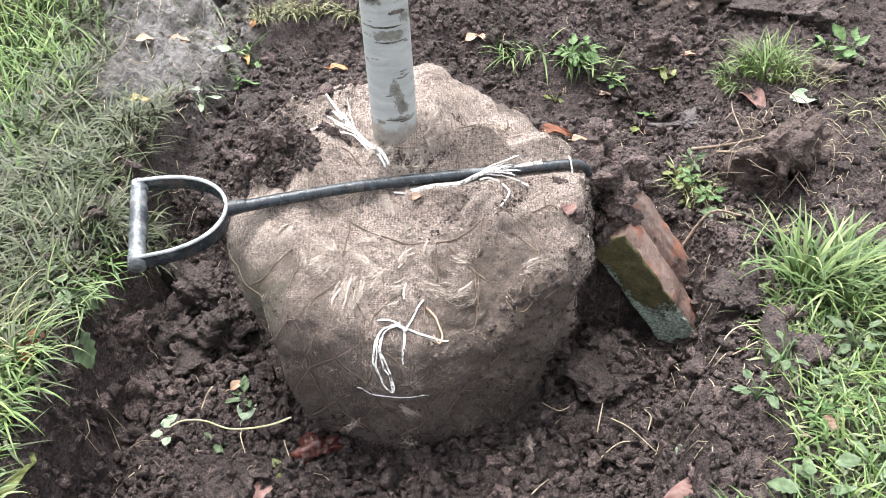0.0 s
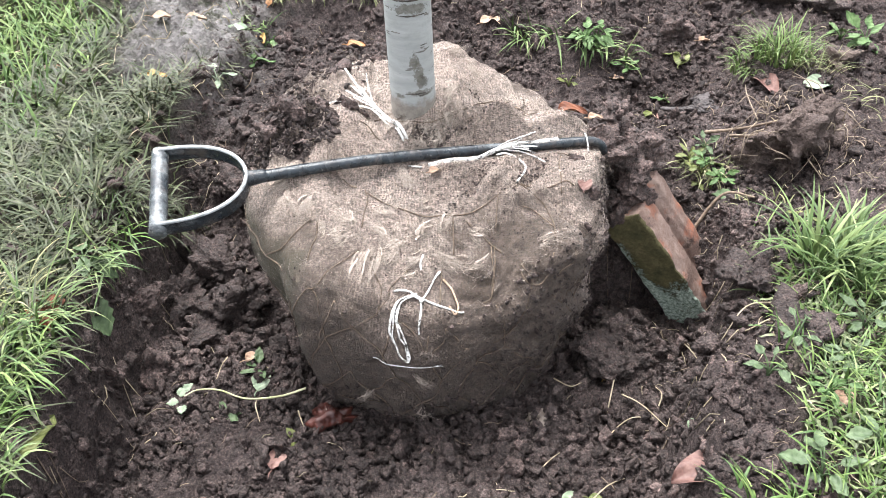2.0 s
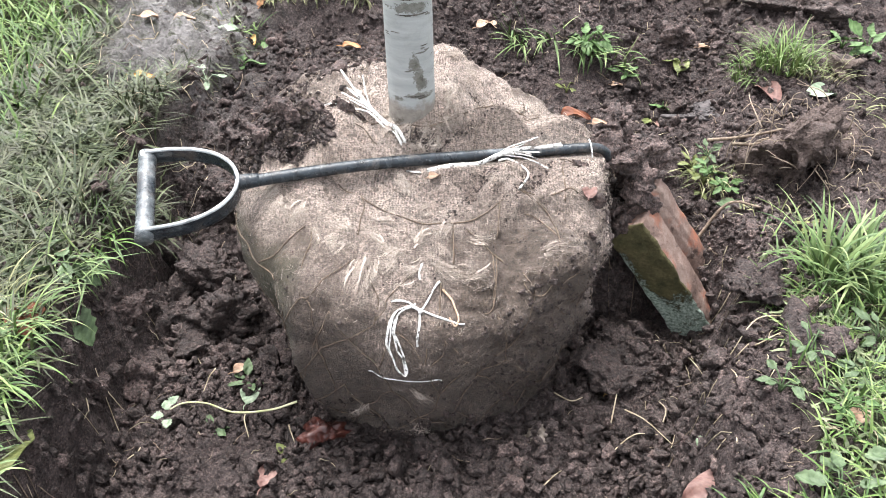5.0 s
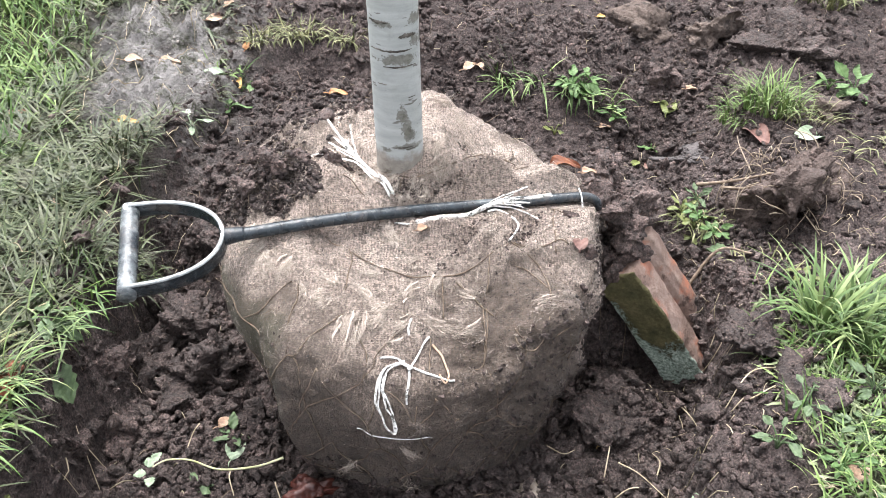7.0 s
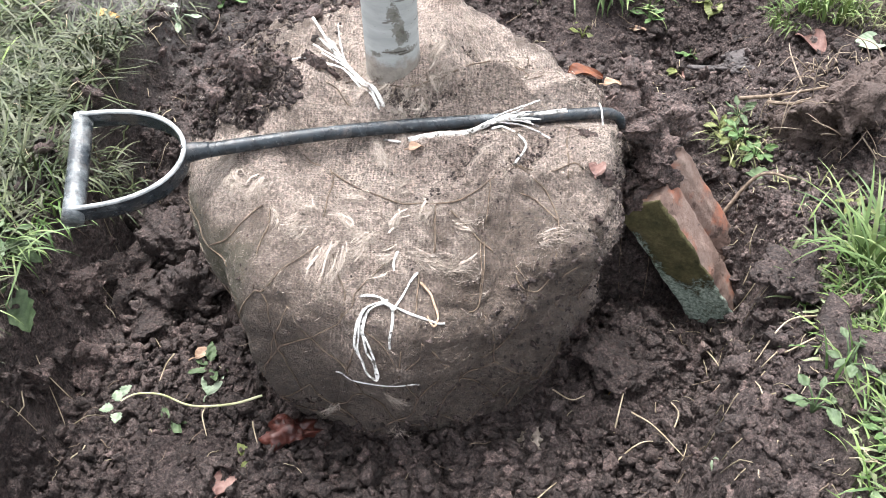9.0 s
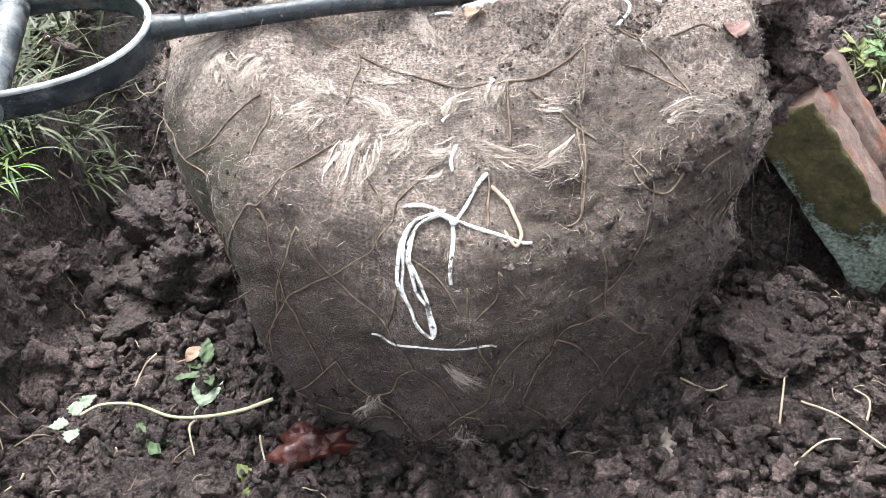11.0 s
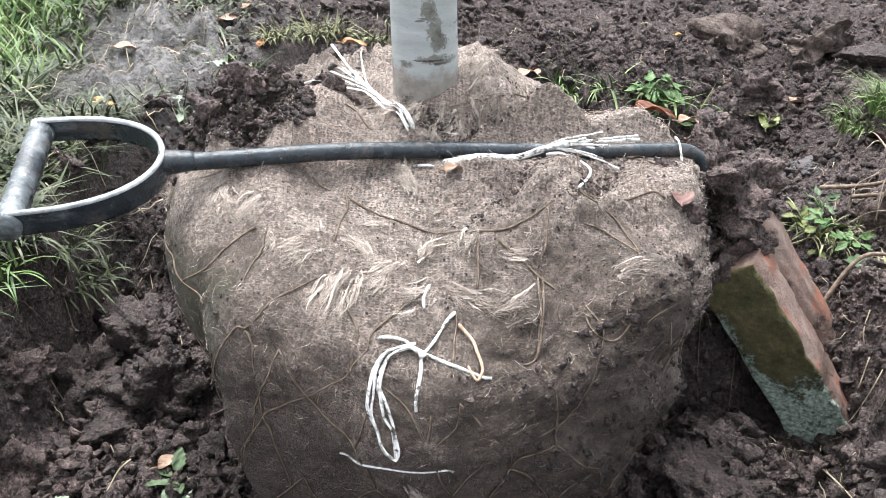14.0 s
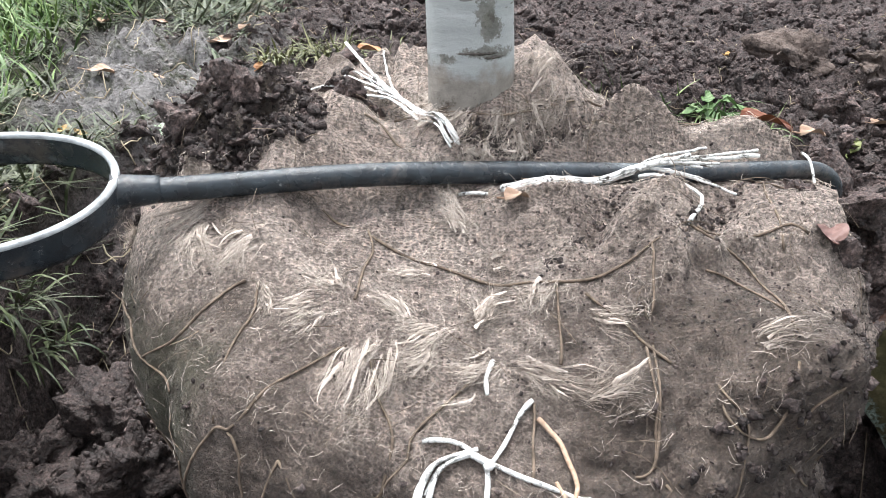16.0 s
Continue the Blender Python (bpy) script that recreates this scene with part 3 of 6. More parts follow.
    dirt = 0.10 + 0.46 * fbm(p * 6 + 11, 4) + 0.60 * smooth((px - 0.05 + 0.5 * (pz - 0.3) + wave) / 0.10) * front + 0.42 * front * smooth((0.350 - pz + wave) / 0.05) * (0.3 + 0.7 * smooth((px + 0.02) / 0.1)) + 0.42 * smooth((0.315 - pz + wave) / 0.18)
    dirt = dirt + (0.22 + 0.26 * smooth((0.0 - px) / 0.1)) * front - (0.46 - 0.16 * front) * smooth((pz - 0.342 + wave) / 0.03) * (1 - 0.8 * np.exp(-(((px - 0.2) / 0.08) ** 2 + ((py + 0.05) / 0.07) ** 2))) - 0.25 * smooth((py - 0.03) / 0.04) * smooth((pz - 0.40) / 0.02) + 1.5 * np.clip(cover, 0, 1)
    # moss tint and painted shade fill the left face beyond the corner edge
    mossy_shade = smooth((corner - th[None] + 0.02) / 0.10) * smooth((th[None] - 2.6) / 0.3) * smooth((0.385 - pz) / 0.03)
    # the same painted shade deepens the soil colour there
    dirt = dirt + 0.5 * mossy_shade
    me = mesh("burlap_wrap", p.reshape(-1, 3), grid_faces(len(PROFILE), cols, True), BURLAP, attrs={"dirt": dirt, "mossy_shade": mossy_shade}, uvs=uv.reshape(-1, 2))
    # each face takes the cloth's coordinates of its side or of its top, with no stretched seam
    rows = len(PROFILE) - 1
    corner_of = grid_faces(len(PROFILE), cols, True)
    side_uv = uv.reshape(-1, 2)[corner_of].reshape(rows, cols, 4, 2)
    side_uv[:, -1, 1:3, 0] += 2 * np.pi * 0.28
    top_uv = flat.reshape(-1, 2)[corner_of].reshape(rows, cols, 4, 2)
    on_top = np.broadcast_to(crown, p.shape[:2])[:-1][..., None, None]
    me.uv_layers[0].data.foreach_set("uv", np.where(on_top, top_uv, side_uv).astype(np.float32).ravel())
    return me


tree = tagged(new("birch_tree"), "young birch with its root ball wrapped in dirty jute burlap", "tree")
tree.location = (0, 0, 0)
burlap = part("root_ball", build_ball(), tree, "muddy jute burlap wrapped root ball")


def build_trunk():
    zs = np.linspace(0.355, 3.2, 120)
    rad = 0.0345 - 0.0035 * np.clip((zs - 0.4) / 1.5, 0, 3) + 0.006 * np.exp(-(zs - 0.4) / 0.03)
    v, f = tube(np.stack([trunk_x(zs), TY + 0 * zs, zs], -1), rad, 40)
    ang = np.arctan2(v[:, 1] - TY, v[:, 0] - trunk_x(v[:, 2]))
    k = 1 + 0.02 * fbm(xyz(np.cos(ang) * 2, np.sin(ang) * 2, v[:, 2] * 9), 3)
    v[:, 0] = trunk_x(v[:, 2]) + (v[:, 0] - trunk_x(v[:, 2])) * k
    v[:, 1] = TY + (v[:, 1] - TY) * k
    return mesh("trunk", v, f, BARK)


trunk = part("trunk", build_trunk(), tree, "pale grey birch trunk with dark bark scars")

# ---- the spade lying over the ball ----
spade = tagged(new("spade"), "black steel spade with a D-shaped handle, lying across the root ball", "spade")
v, f = tube(spline(SHAFT, 90), np.interp(np.linspace(0, 1, len(spline(SHAFT, 90))), (0, 0.3, 0.75, 1), (0.0088, 0.0085, 0.0074, 0.0064)), 18)
part("shaft", mesh("shaft", v, f, STEEL), spade)
A, B, J = np.array((-0.354, -0.013, 0.446)), np.array((-0.330, -0.145, 0.410)), np.array((-0.219, -0.059, 0.435))
M = (A + B) / 2
gd = (B - A) / np.linalg.norm(B - A)
v, f = tube([A - gd * 0.004 + gd * k * 0.152 / 12 for k in range(13)], 0.0125, 18)
part("grip", mesh("grip", v, f, GRIP), spade, "dull grey tube grip with worn paint")


def build_bow():
    half = np.linalg.norm(B - A) / 2
    ax = J - M
    deep = np.linalg.norm(ax)
    ax /= deep
    nrm = np.cross(gd, ax)
    nrm *= np.sign(nrm[2]) / np.linalg.norm(nrm)
    pts = []
    for s in np.linspace(0, 1, 48):
        a = -np.pi / 2 + np.pi * s
        u, w = np.sin(a) * half, abs(np.cos(a)) ** 0.75 * deep
        pts.append(M + gd * u + ax * w)
    pts = np.array(pts)
    out = []
    wide, thick = 0.0125, 0.0028
    tan = np.gradient(pts, axis=0)
    tan /= np.linalg.norm(tan, axis=1)[:, None]
    side = np.cross(nrm, tan)
    ring = [(-1, -0.8), (-0.8, -1), (0.8, -1), (1, -0.8), (1, 0.8), (0.8, 1), (-0.8, 1), (-1, 0.8)]
    for p, sd in zip(pts, side):
        for a, b in ring:
            out.append(p + nrm * a * wide + sd * b * thick)
    k = len(ring)
    f = grid_faces(len(pts), k, True).tolist() + [list(range(k))[::-1], [(len(pts) - 1) * k + i for i in range(k)]]
    me = mesh("bow", np.array(out), f, STEEL)
    me.materials.append(EDGE)
    for i in range((len(pts) - 1) * k):
        if i % k in (2, 3, 4):
            me.polygons[i].material_index = 1
    return me


part("bow", build_bow(), spade, "curved flat black steel bow")

# ---- the broken clay piece ----


def build_brick():
    """A worn brick: moss and lichen on one long side, a broken red face with a groove."""
    ln, w, t = np.array((0.570, -0.075, -0.818)), np.array((0.350, 0.923, 0.159)), np.array((0.743, -0.377, 0.552))
    o = np.array((0.378, 0.054, 0.288))
    bm = bmesh.new()
    bmesh.ops.create_cube(bm, size=1.0)
    bmesh.ops.subdivide_edges(bm, edges=bm.edges, cuts=47, use_grid_fill=True)
    v = np.array([q.co for q in bm.verts]) + 0.5
    f = [[q.index for q in g.verts] for g in bm.faces]
    bm.free()
    v = 0.6 * v + 0.4 * (0.5 - 0.5 * np.cos(np.pi * v))
    size = np.array((0.304, 0.112, 0.074))
    p = v * size
    rad = 0.004 + 0.002 * fbm(p * 45 + 2, 2)[:, None]
    core = np.clip(p, rad, size - rad)
    out = (p - core) / (np.linalg.norm(p - core, axis=1)[:, None] + 1e-9)
    p = core + out * rad
    a, b, c = v.T
    p += out * (0.0016 * fbm(p * 30 + 5, 3) + 0.0011 * fbm(p * 95, 3))[:, None]
    groove = np.exp(-(((b - 0.60 + 0.06 * a) / 0.075) ** 2))
    top = smooth((c - 0.6) / 0.4)
    p[:, 2] += top * (-0.013 * groove + 0.006 * smooth((b - 0.70) / 0.08) - 0.026 * smooth((a - 0.80) / 0.12) * smooth((b + 0.1) / 0.5))
    # the red edge has crumbled at its upper end
    p[:, 2] -= 0.0035 * top * smooth((0.10 - b) / 0.10) * np.clip(0.3 + 1.6 * fbm(p * 60 + 8, 3), 0, 1.4)
    moss = smooth((0.05 - b) / 0.03)
    lichen = 0.9 * smooth((a - 0.42) / 0.22) + 0.8 * smooth((0.38 - c) / 0.3) * smooth((a - 0.10) / 0.1)
    p = o + (p[:, :1] - 0.005) * ln + p[:, 1:2] * w + (p[:, 2:] - size[2]) * t
    return mesh("brick", p, f, BRICK, attrs={"moss": moss, "lichen": lichen})


brick = tagged(new("brick", build_brick()), "broken red clay brick with moss and pale lichen", "brick")

# ---- loose soil ----
rng = np.random.RandomState(11)
tiny = [rock(k, 1, 0.75, 0.8) for k in range(14)]
small = [rock(k + 20, 2, 0.75, 0.8) for k in range(14)]
large = [rock(k + 40, 3, 0.75, 0.75) for k in range(10)]


def soil_places(count, box, bare=False):
    out = []
    while len(out) < count:
        x, y = rng.uniform(box[0], box[1], 6000), rng.uniform(box[2], box[3], 6000)
        ok = (rng.rand(6000) > (0.0 if bare else 1.05) * turf_mask(x, y)) & (rng.rand(6000) > 0.9 * mud_mask(x, y)) & (((x - BX) / RX) ** 2 + ((y - BY) / RY) ** 2 > 0.55)
        ok &= fbm(xyz(x * 9, y * 9, 6.0), 2) + rng.normal(0, 0.5, 6000) > -0.3
        out += list(zip(x[ok], y[ok]))
    return np.array(out[:count])


def crumbs(name, count, lo, hi, templates, box, label, lift=0.25, bare=False):
    xy = soil_places(count, box, bare)
    size = lo * (hi / lo) ** (rng.rand(count) ** 1.8)
    z = ground_z(xy[:, 0], xy[:, 1]) + size * lift * rng.uniform(-1, 2, count)
    v, f = scatter(templates, xyz(xy[:, 0], xy[:, 1], z), size, rng)
    return tagged(new(name, mesh(name, v, f, SOIL, flat=len(templates[0][1]) < 100)), label, "soil", kind="stuff")


crumbs("soil_crumbs", 14000, 0.0022, 0.006, tiny, (-0.7, 0.75, -0.6, 1.1), "fine dark crumbs of loose garden soil", 0.5)
crumbs("soil_crumbs", 9000, 0.0025, 0.007, tiny, (-0.9, 1.5, 0.0, 2.2), "fine dark crumbs of loose garden soil", 0.5)
crumbs("soil_crumbs", 3000, 0.0055, 0.012, small, (-0.7, 0.75, -0.6, 1.1), "small dark crumbs of loose garden soil")
crumbs("soil_crumbs", 2100, 0.005, 0.014, small, (-0.9, 1.5, 0.0, 2.2), "small dark crumbs of loose garden soil")
crumbs("soil_crumbs", 3000, 0.0022, 0.006, tiny, (0.27, 0.46, 0.04, 0.5), "fine dark crumbs of loose garden soil", 0.6)
crumbs("soil_crumbs", 900, 0.004, 0.012, small, (0.27, 0.46, 0.04, 0.5), "small dark crumbs of loose garden soil", 0.4)
crumbs("soil_crumbs", 1700, 0.006, 0.014, small, (-0.48, 0.46, -0.46, 0.05), "small dark crumbs of loose garden soil", 0.5)
crumbs("soil_crumbs", 2200, 0.002, 0.0055, tiny, (0.47, 0.68, -0.22, 0.26), "fine dark crumbs of soil on the bank", 0.5, True)
crumbs("soil_crumbs", 420, 0.004, 0.011, small, (0.47, 0.66, -0.20, 0.26), "small dark crumbs of soil on the bank", 0.4, True)
crumbs("soil_crumbs", 2600, 0.006, 0.018, small, (-0.8, 1.4, -0.55, 1.9), "coarse dark crumbs of loose garden soil", 0.35)
crumbs("soil_clods", 420, 0.010, 0.022, large, (-0.5, 0.6, -0.5, 0.9), "lumps of dark clayey garden soil", 0.3)
crumbs("soil_clods", 300, 0.010, 0.020, large, (-0.7, 0.9, -0.6, 1.7), "lumps of dark clayey garden soil")

# ---- grass ----


def blades(count, box, mask, length, width, lie, mat, name, label, seed):
    r = np.random.RandomState(seed)
    xs, ys = [], []
    while len(xs) < count:
        x, y = r.uniform(box[0], box[1], 3000), r.uniform(box[2], box[3], 3000)
        ok = r.rand(3000) < mask(x, y)
        xs += list(x[ok])
        ys += list(y[ok])
    x, y = np.array(xs[:count]), np.array(ys[:count])
    z = ground_z(x, y) - 0.004
    ln = length * r.uniform(0.45, 1.2, count)
    head = r.uniform(0, 2 * np.pi, count)
    lean = r.uniform(0.85, 1.55, count) if lie > 1.35 else lie * r.uniform(0.3, 1.1, count)
    bend = r.uniform(-0.3, 0.7, count) if lie > 1.35 else r.uniform(0.3, 1.5, count)
    wd = width * r.uniform(0.6, 1.3, count)
    segs = 5
    v = np.zeros((count, segs * 2 + 1, 3))
    px, pz, a = np.zeros(count), np.zeros(count), lean.copy()
    for k in range(segs + 1):
        t = k / segs
        w = wd * (1 - t**2.2) * 0.5
        cx, cy = x + np.cos(head) * px, y + np.sin(head) * px
        floor = ground_z(cx, cy, False) + 0.004 + 0.006 * r.rand(count)
        cz = np.maximum(z + pz, floor) if k else z
        if k < segs:
            v[:, 2 * k] = np.stack([cx - np.sin(head) * w, cy + np.cos(head) * w, cz], -1)
            v[:, 2 * k + 1] = np.stack([cx + np.sin(head) * w, cy - np.cos(head) * w, cz + 0.3 * w], -1)
        else:
            v[:, -1] = np.stack([cx, cy, cz], -1)
        px, pz = px + np.sin(a) * ln / segs, pz + np.cos(a) * ln / segs
        a = a + bend / segs
    one = [[2 * k, 2 * k + 1, 2 * k + 3, 2 * k + 2] for k in range(segs - 1)]
    n = segs * 2 + 1
    quads = (np.array(one)[None] + n * np.arange(count)[:, None, None]).reshape(-1, 4)
    tips = (np.array([2 * segs - 2, 2 * segs - 1, 2 * segs])[None] + n * np.arange(count)[:, None])
    me = mesh(name, v.reshape(-1, 3), quads.tolist() + tips.tolist(), mat)
    return tagged(new(name, me), label, "grass", kind="stuff")


def lawn_left(x, y):
    return turf_mask(x, y) * (x < -0.3) * (1 - 1.0 * np.clip(1.15 * mud_mask(x, y), 0, 1))


def lawn_right(x, y):
    return turf_mask(x, y) * (x > 0.3) * smooth((1.4 - x) / 0.5) * smooth((y + 0.8) / 0.2)


blades(8500, (-1.5, -0.4, -0.6, 1.7), lambda x, y: lawn_left(x, y) * smooth((x + 0.85) / 0.15), 0.09, 0.0044, 1.4, TRODDEN, "trodden_grass", "flattened muddy grass on the bank", 1)
blades(10000, (-2.2, -0.6, 0.2, 2.6), lambda x, y: lawn_left(x, y) * smooth((-x - 0.62) / 0.2) * smooth((x + 2.2) / 0.7) * smooth((2.6 - y) / 0.8) * smooth((y - 0.2) / 0.3), 0.09, 0.0048, 0.9, GRASS, "lawn_grass", "fresh green lawn grass", 2)
blades(6000, (0.4, 1.4, -0.8, 0.4), lawn_right, 0.06, 0.003, 1.0, GRASS, "lawn_grass", "fresh green grass and weeds at the pit's edge", 3)

MAT = grass_material("low_clover_and_grass", (0.060, 0.080, 0.036), (0.112, 0.138, 0.066), (0.205, 0.235, 0.128))
blades(5500, (0.50, 1.2, -0.8, 0.02), lawn_right, 0.038, 0.0042, 1.3, MAT, "lawn_grass", "low mat of dull green grass at the pit's edge", 4)

# ---- what clings to the root ball ----
from mathutils.bvhtree import BVHTree

ball_me = burlap.data
BALL = BVHTree.FromPolygons([v.co for v in ball_me.vertices], [tuple(p.vertices) for p in ball_me.polygons])


def on_ball(p, off=0.0):
    q, n, _, _ = BALL.find_nearest(Vector(p))
    if n.dot(q - Vector((BX, BY, 0.2))) < 0:
        n = -n
    return np.array(q + n * off), np.array(n)


def thread(points, radius, off=None, n=None, wobble=0.00035, sides=6, free=False, flat=1.0):
    """A thread along the points, laid on the cloth."""
    points = settled(points)
    n = n or max(8, int(np.linalg.norm(np.diff(points, axis=0), axis=1).sum() / 0.006))
    path = spline(points, n)
    r = np.random.RandomState(int(abs(points.sum()) * 1e4) % 9999)
    path = path + r.normal(0, wobble, path.shape)
    if free == "ends":
        path = spline([on_ball(p, radius if off is None else off)[0] for p in points], n) + r.normal(0, wobble, (n, 3))
    elif not free:
        path = np.array([on_ball(p, radius * 1.1 if off is None else off)[0] for p in path])
        for _ in range(2):
            path[1:-1] = 0.25 * path[:-2] + 0.5 * path[1:-1] + 0.25 * path[2:]
    return tube(path, radius * np.interp(np.linspace(0, 1, len(path)), np.linspace(0, 1, 7), r.uniform(0.75, 1.2, 7)), sides, True, flat)


def over(x, y, up):
    """A place a little above the cloth."""
    q, _, _, _ = BALL.ray_cast(Vector((x, y, 0.9)), Vector((0, 0, -1)))
    return (x, y, q.z + up)


TWINE = plain("weathered_jute_twine", (0.055, 0.04, 0.03), (0.20, 0.15, 0.112), 160, 0.9, 0.0006)
def string_material():
    n = Nodes("white_plastic_string")
    col = n.ramp(n.noise(130, 6, 0.7), (0.36, (0.20, 0.195, 0.185)), (0.46, (0.62, 0.61, 0.59)), (0.6, (0.86, 0.855, 0.84)))
    col = n.mix(n.step(n.noise(80, 6, 0.7), 0.57, 0.62), col, (0.07, 0.06, 0.052))
    return n.done(col, 0.45, n.bump(n.noise(700, 3), 0.0006, 0.8), 0.4)


WHITE = string_material()
JUTE = plain("frayed_jute", (0.33, 0.272, 0.232), (0.63, 0.55, 0.485), 250, 0.85, 0.0004, 0.2, island=0.3)
ROOT = plain("dry_root", (0.09, 0.066, 0.05), (0.27, 0.21, 0.16), 120, 0.85, 0.0008, 0.2)

NET = [
    [(-0.096, -0.019, 0.396), (-0.058, -0.035, 0.387), (-0.005, -0.064, 0.387), (0.041, -0.077, 0.386), (0.093, -0.079, 0.388), (0.142, -0.049, 0.396), (0.165, -0.027, 0.398)],
    [(-0.058, -0.035, 0.387), (-0.052, -0.058, 0.386), (-0.054, -0.089, 0.386), (-0.056, -0.109, 0.383)],
    [(-0.127, -0.086, 0.378), (-0.143, -0.106, 0.374), (-0.167, -0.128, 0.364), (-0.192, -0.118, 0.344)],
    [(-0.242, -0.012, 0.350), (-0.225, -0.060, 0.345), (-0.208, -0.093, 0.354), (-0.195, -0.113, 0.345), (-0.172, -0.140, 0.344), (-0.164, -0.150, 0.341)],
    [(-0.117, -0.092, 0.379), (-0.117, -0.120, 0.375), (-0.121, -0.142, 0.368), (-0.121, -0.182, 0.344)],
    [(-0.057, -0.145, 0.374), (-0.085, -0.167, 0.365), (-0.113, -0.181, 0.345), (-0.122, -0.182, 0.343), (-0.139, -0.186, 0.311), (-0.153, -0.177, 0.288), (-0.185, -0.15, 0.24)],
    [(-0.113, -0.181, 0.341), (-0.110, -0.185, 0.330), (-0.105, -0.192, 0.315), (-0.104, -0.199, 0.267)],
    [(0.027, -0.165, 0.377), (-0.009, -0.200, 0.361), (-0.015, -0.209, 0.343), (-0.028, -0.205, 0.323), (-0.074, -0.211, 0.290), (-0.104, -0.199, 0.267), (-0.125, -0.193, 0.227), (-0.150, -0.16, 0.15)],
    [(-0.028, -0.205, 0.323), (-0.023, -0.203, 0.353), (-0.029, -0.190, 0.367), (-0.04, -0.16, 0.376)],
    [(-0.104, -0.199, 0.267), (-0.096, -0.200, 0.226), (-0.087, -0.183, 0.166)],
    [(0.142, -0.049, 0.396), (0.137, -0.079, 0.387), (0.135, -0.107, 0.379)],
    [(0.130, -0.129, 0.373), (0.130, -0.159, 0.367), (0.130, -0.180, 0.354), (0.129, -0.198, 0.330)],
    [(0.093, -0.090, 0.385), (0.113, -0.110, 0.381), (0.130, -0.129, 0.373), (0.146, -0.136, 0.368)],
    [(0.166, -0.020, 0.402), (0.186, -0.033, 0.393), (0.211, -0.049, 0.381), (0.220, -0.091, 0.380), (0.220, -0.124, 0.373)],
    [(0.178, -0.048, 0.383), (0.196, -0.062, 0.379), (0.219, -0.097, 0.380)],
    [(0.075, -0.079, 0.386), (0.076, -0.126, 0.385), (0.079, -0.154, 0.380)],
    [(0.172, -0.021, 0.401), (0.197, -0.027, 0.394), (0.233, -0.011, 0.387), (0.249, -0.010, 0.384)],
    [(0.240, 0.051, 0.409), (0.234, 0.006, 0.397), (0.236, -0.018, 0.382)],
    [(0.233, 0.052, 0.411), (0.249, 0.046, 0.405), (0.261, 0.029, 0.399), (0.276, 0.016, 0.387)],
    [(0.170, -0.164, 0.355), (0.178, -0.170, 0.340), (0.193, -0.167, 0.331), (0.205, -0.159, 0.335), (0.220, -0.131, 0.358)],
    [(0.064, -0.184, 0.375), (0.060, -0.204, 0.362), (0.058, -0.215, 0.344), (0.054, -0.224, 0.331)],
    [(0.134, -0.127, 0.373), (0.134, -0.173, 0.360), (0.128, -0.199, 0.330), (0.118, -0.204, 0.331)],
    [(0.168, -0.155, 0.363), (0.186, -0.166, 0.339), (0.175, -0.188, 0.304), (0.166, -0.186, 0.264), (0.132, -0.191, 0.242)],
    [(0.244, -0.122, 0.352), (0.221, -0.145, 0.343), (0.218, -0.153, 0.331)],
    [(-0.048, 0.092, 0.455), (-0.016, 0.070, 0.455), (0.03, 0.064, 0.455), (0.077, 0.095, 0.455), (0.138, 0.160, 0.445), (0.164, 0.199, 0.440)],
    [(0.132, 0.101, 0.441), (0.179, 0.122, 0.429), (0.244, 0.160, 0.413)],
    [(0.199, 0.282, 0.411), (0.175, 0.109, 0.431)],
    [(-0.078, 0.080, 0.440), (-0.055, 0.071, 0.433), (-0.031, 0.044, 0.423)],
]
for k, pts in enumerate(NET):
    v, f = thread(pts, 0.00098 if k not in (14, 18) else 0.0008)
    part("netting_twine", mesh("netting_twine", v, f, TWINE), burlap, "thin brown jute netting twine")

# the net goes on round the lower part of the ball in uneven diamonds
net_rng = np.random.RandomState(31)
node = {}
for i in range(-1, 9):
    for j in range(5):
        a = radians(236 + 14 * i + 7 * (j % 2) + net_rng.normal(0, 2.2))
        z = 0.315 - 0.062 * j + net_rng.normal(0, 0.010)
        node[i, j] = (BX + 1.02 * RX * math.cos(a), BY + 1.02 * RY * math.sin(a), z)
for (i, j), here in list(node.items()):
    for there in ((i, j + 1), (i + (1 if j % 2 else -1), j + 1)):
        if there in node and net_rng.rand() < 0.72:
            mid = (np.array(here) + node[there]) / 2 + net_rng.normal(0, 0.005, 3)
            v, f = thread([here, mid, node[there]], 0.0009)
            part("netting_twine", mesh("netting_twine", v, f, TWINE), burlap, "thin brown jute netting twine")

STRINGS = [
    [(-0.005, -0.207, 0.357), (0.014, -0.206, 0.356), (0.026, -0.214, 0.351), (0.034, -0.217, 0.349), (0.051, -0.222, 0.335), (0.071, -0.224, 0.327), (0.089, -0.220, 0.329)],
    [(0.033, -0.157, 0.382), (0.030, -0.170, 0.376), (0.031, -0.181, 0.373)],
    [(0.061, -0.181, 0.376), (0.048, -0.201, 0.367), (0.034, -0.217, 0.349)],
    [(0.031, -0.217, 0.349), (0.032, -0.229, 0.330), (0.034, -0.229, 0.307)],
    [(-0.040, -0.208, 0.236), (-0.019, -0.213, 0.228), (0.009, -0.224, 0.233), (0.045, -0.226, 0.234), (0.062, -0.220, 0.235)],
]
for k, pts in enumerate(STRINGS):
    v, f = thread(pts, 0.0015 if k < 4 else 0.0011, wobble=0.0003, sides=8)
    part("white_string", mesh("white_string", v, f, WHITE), burlap, "knotted white plastic string")
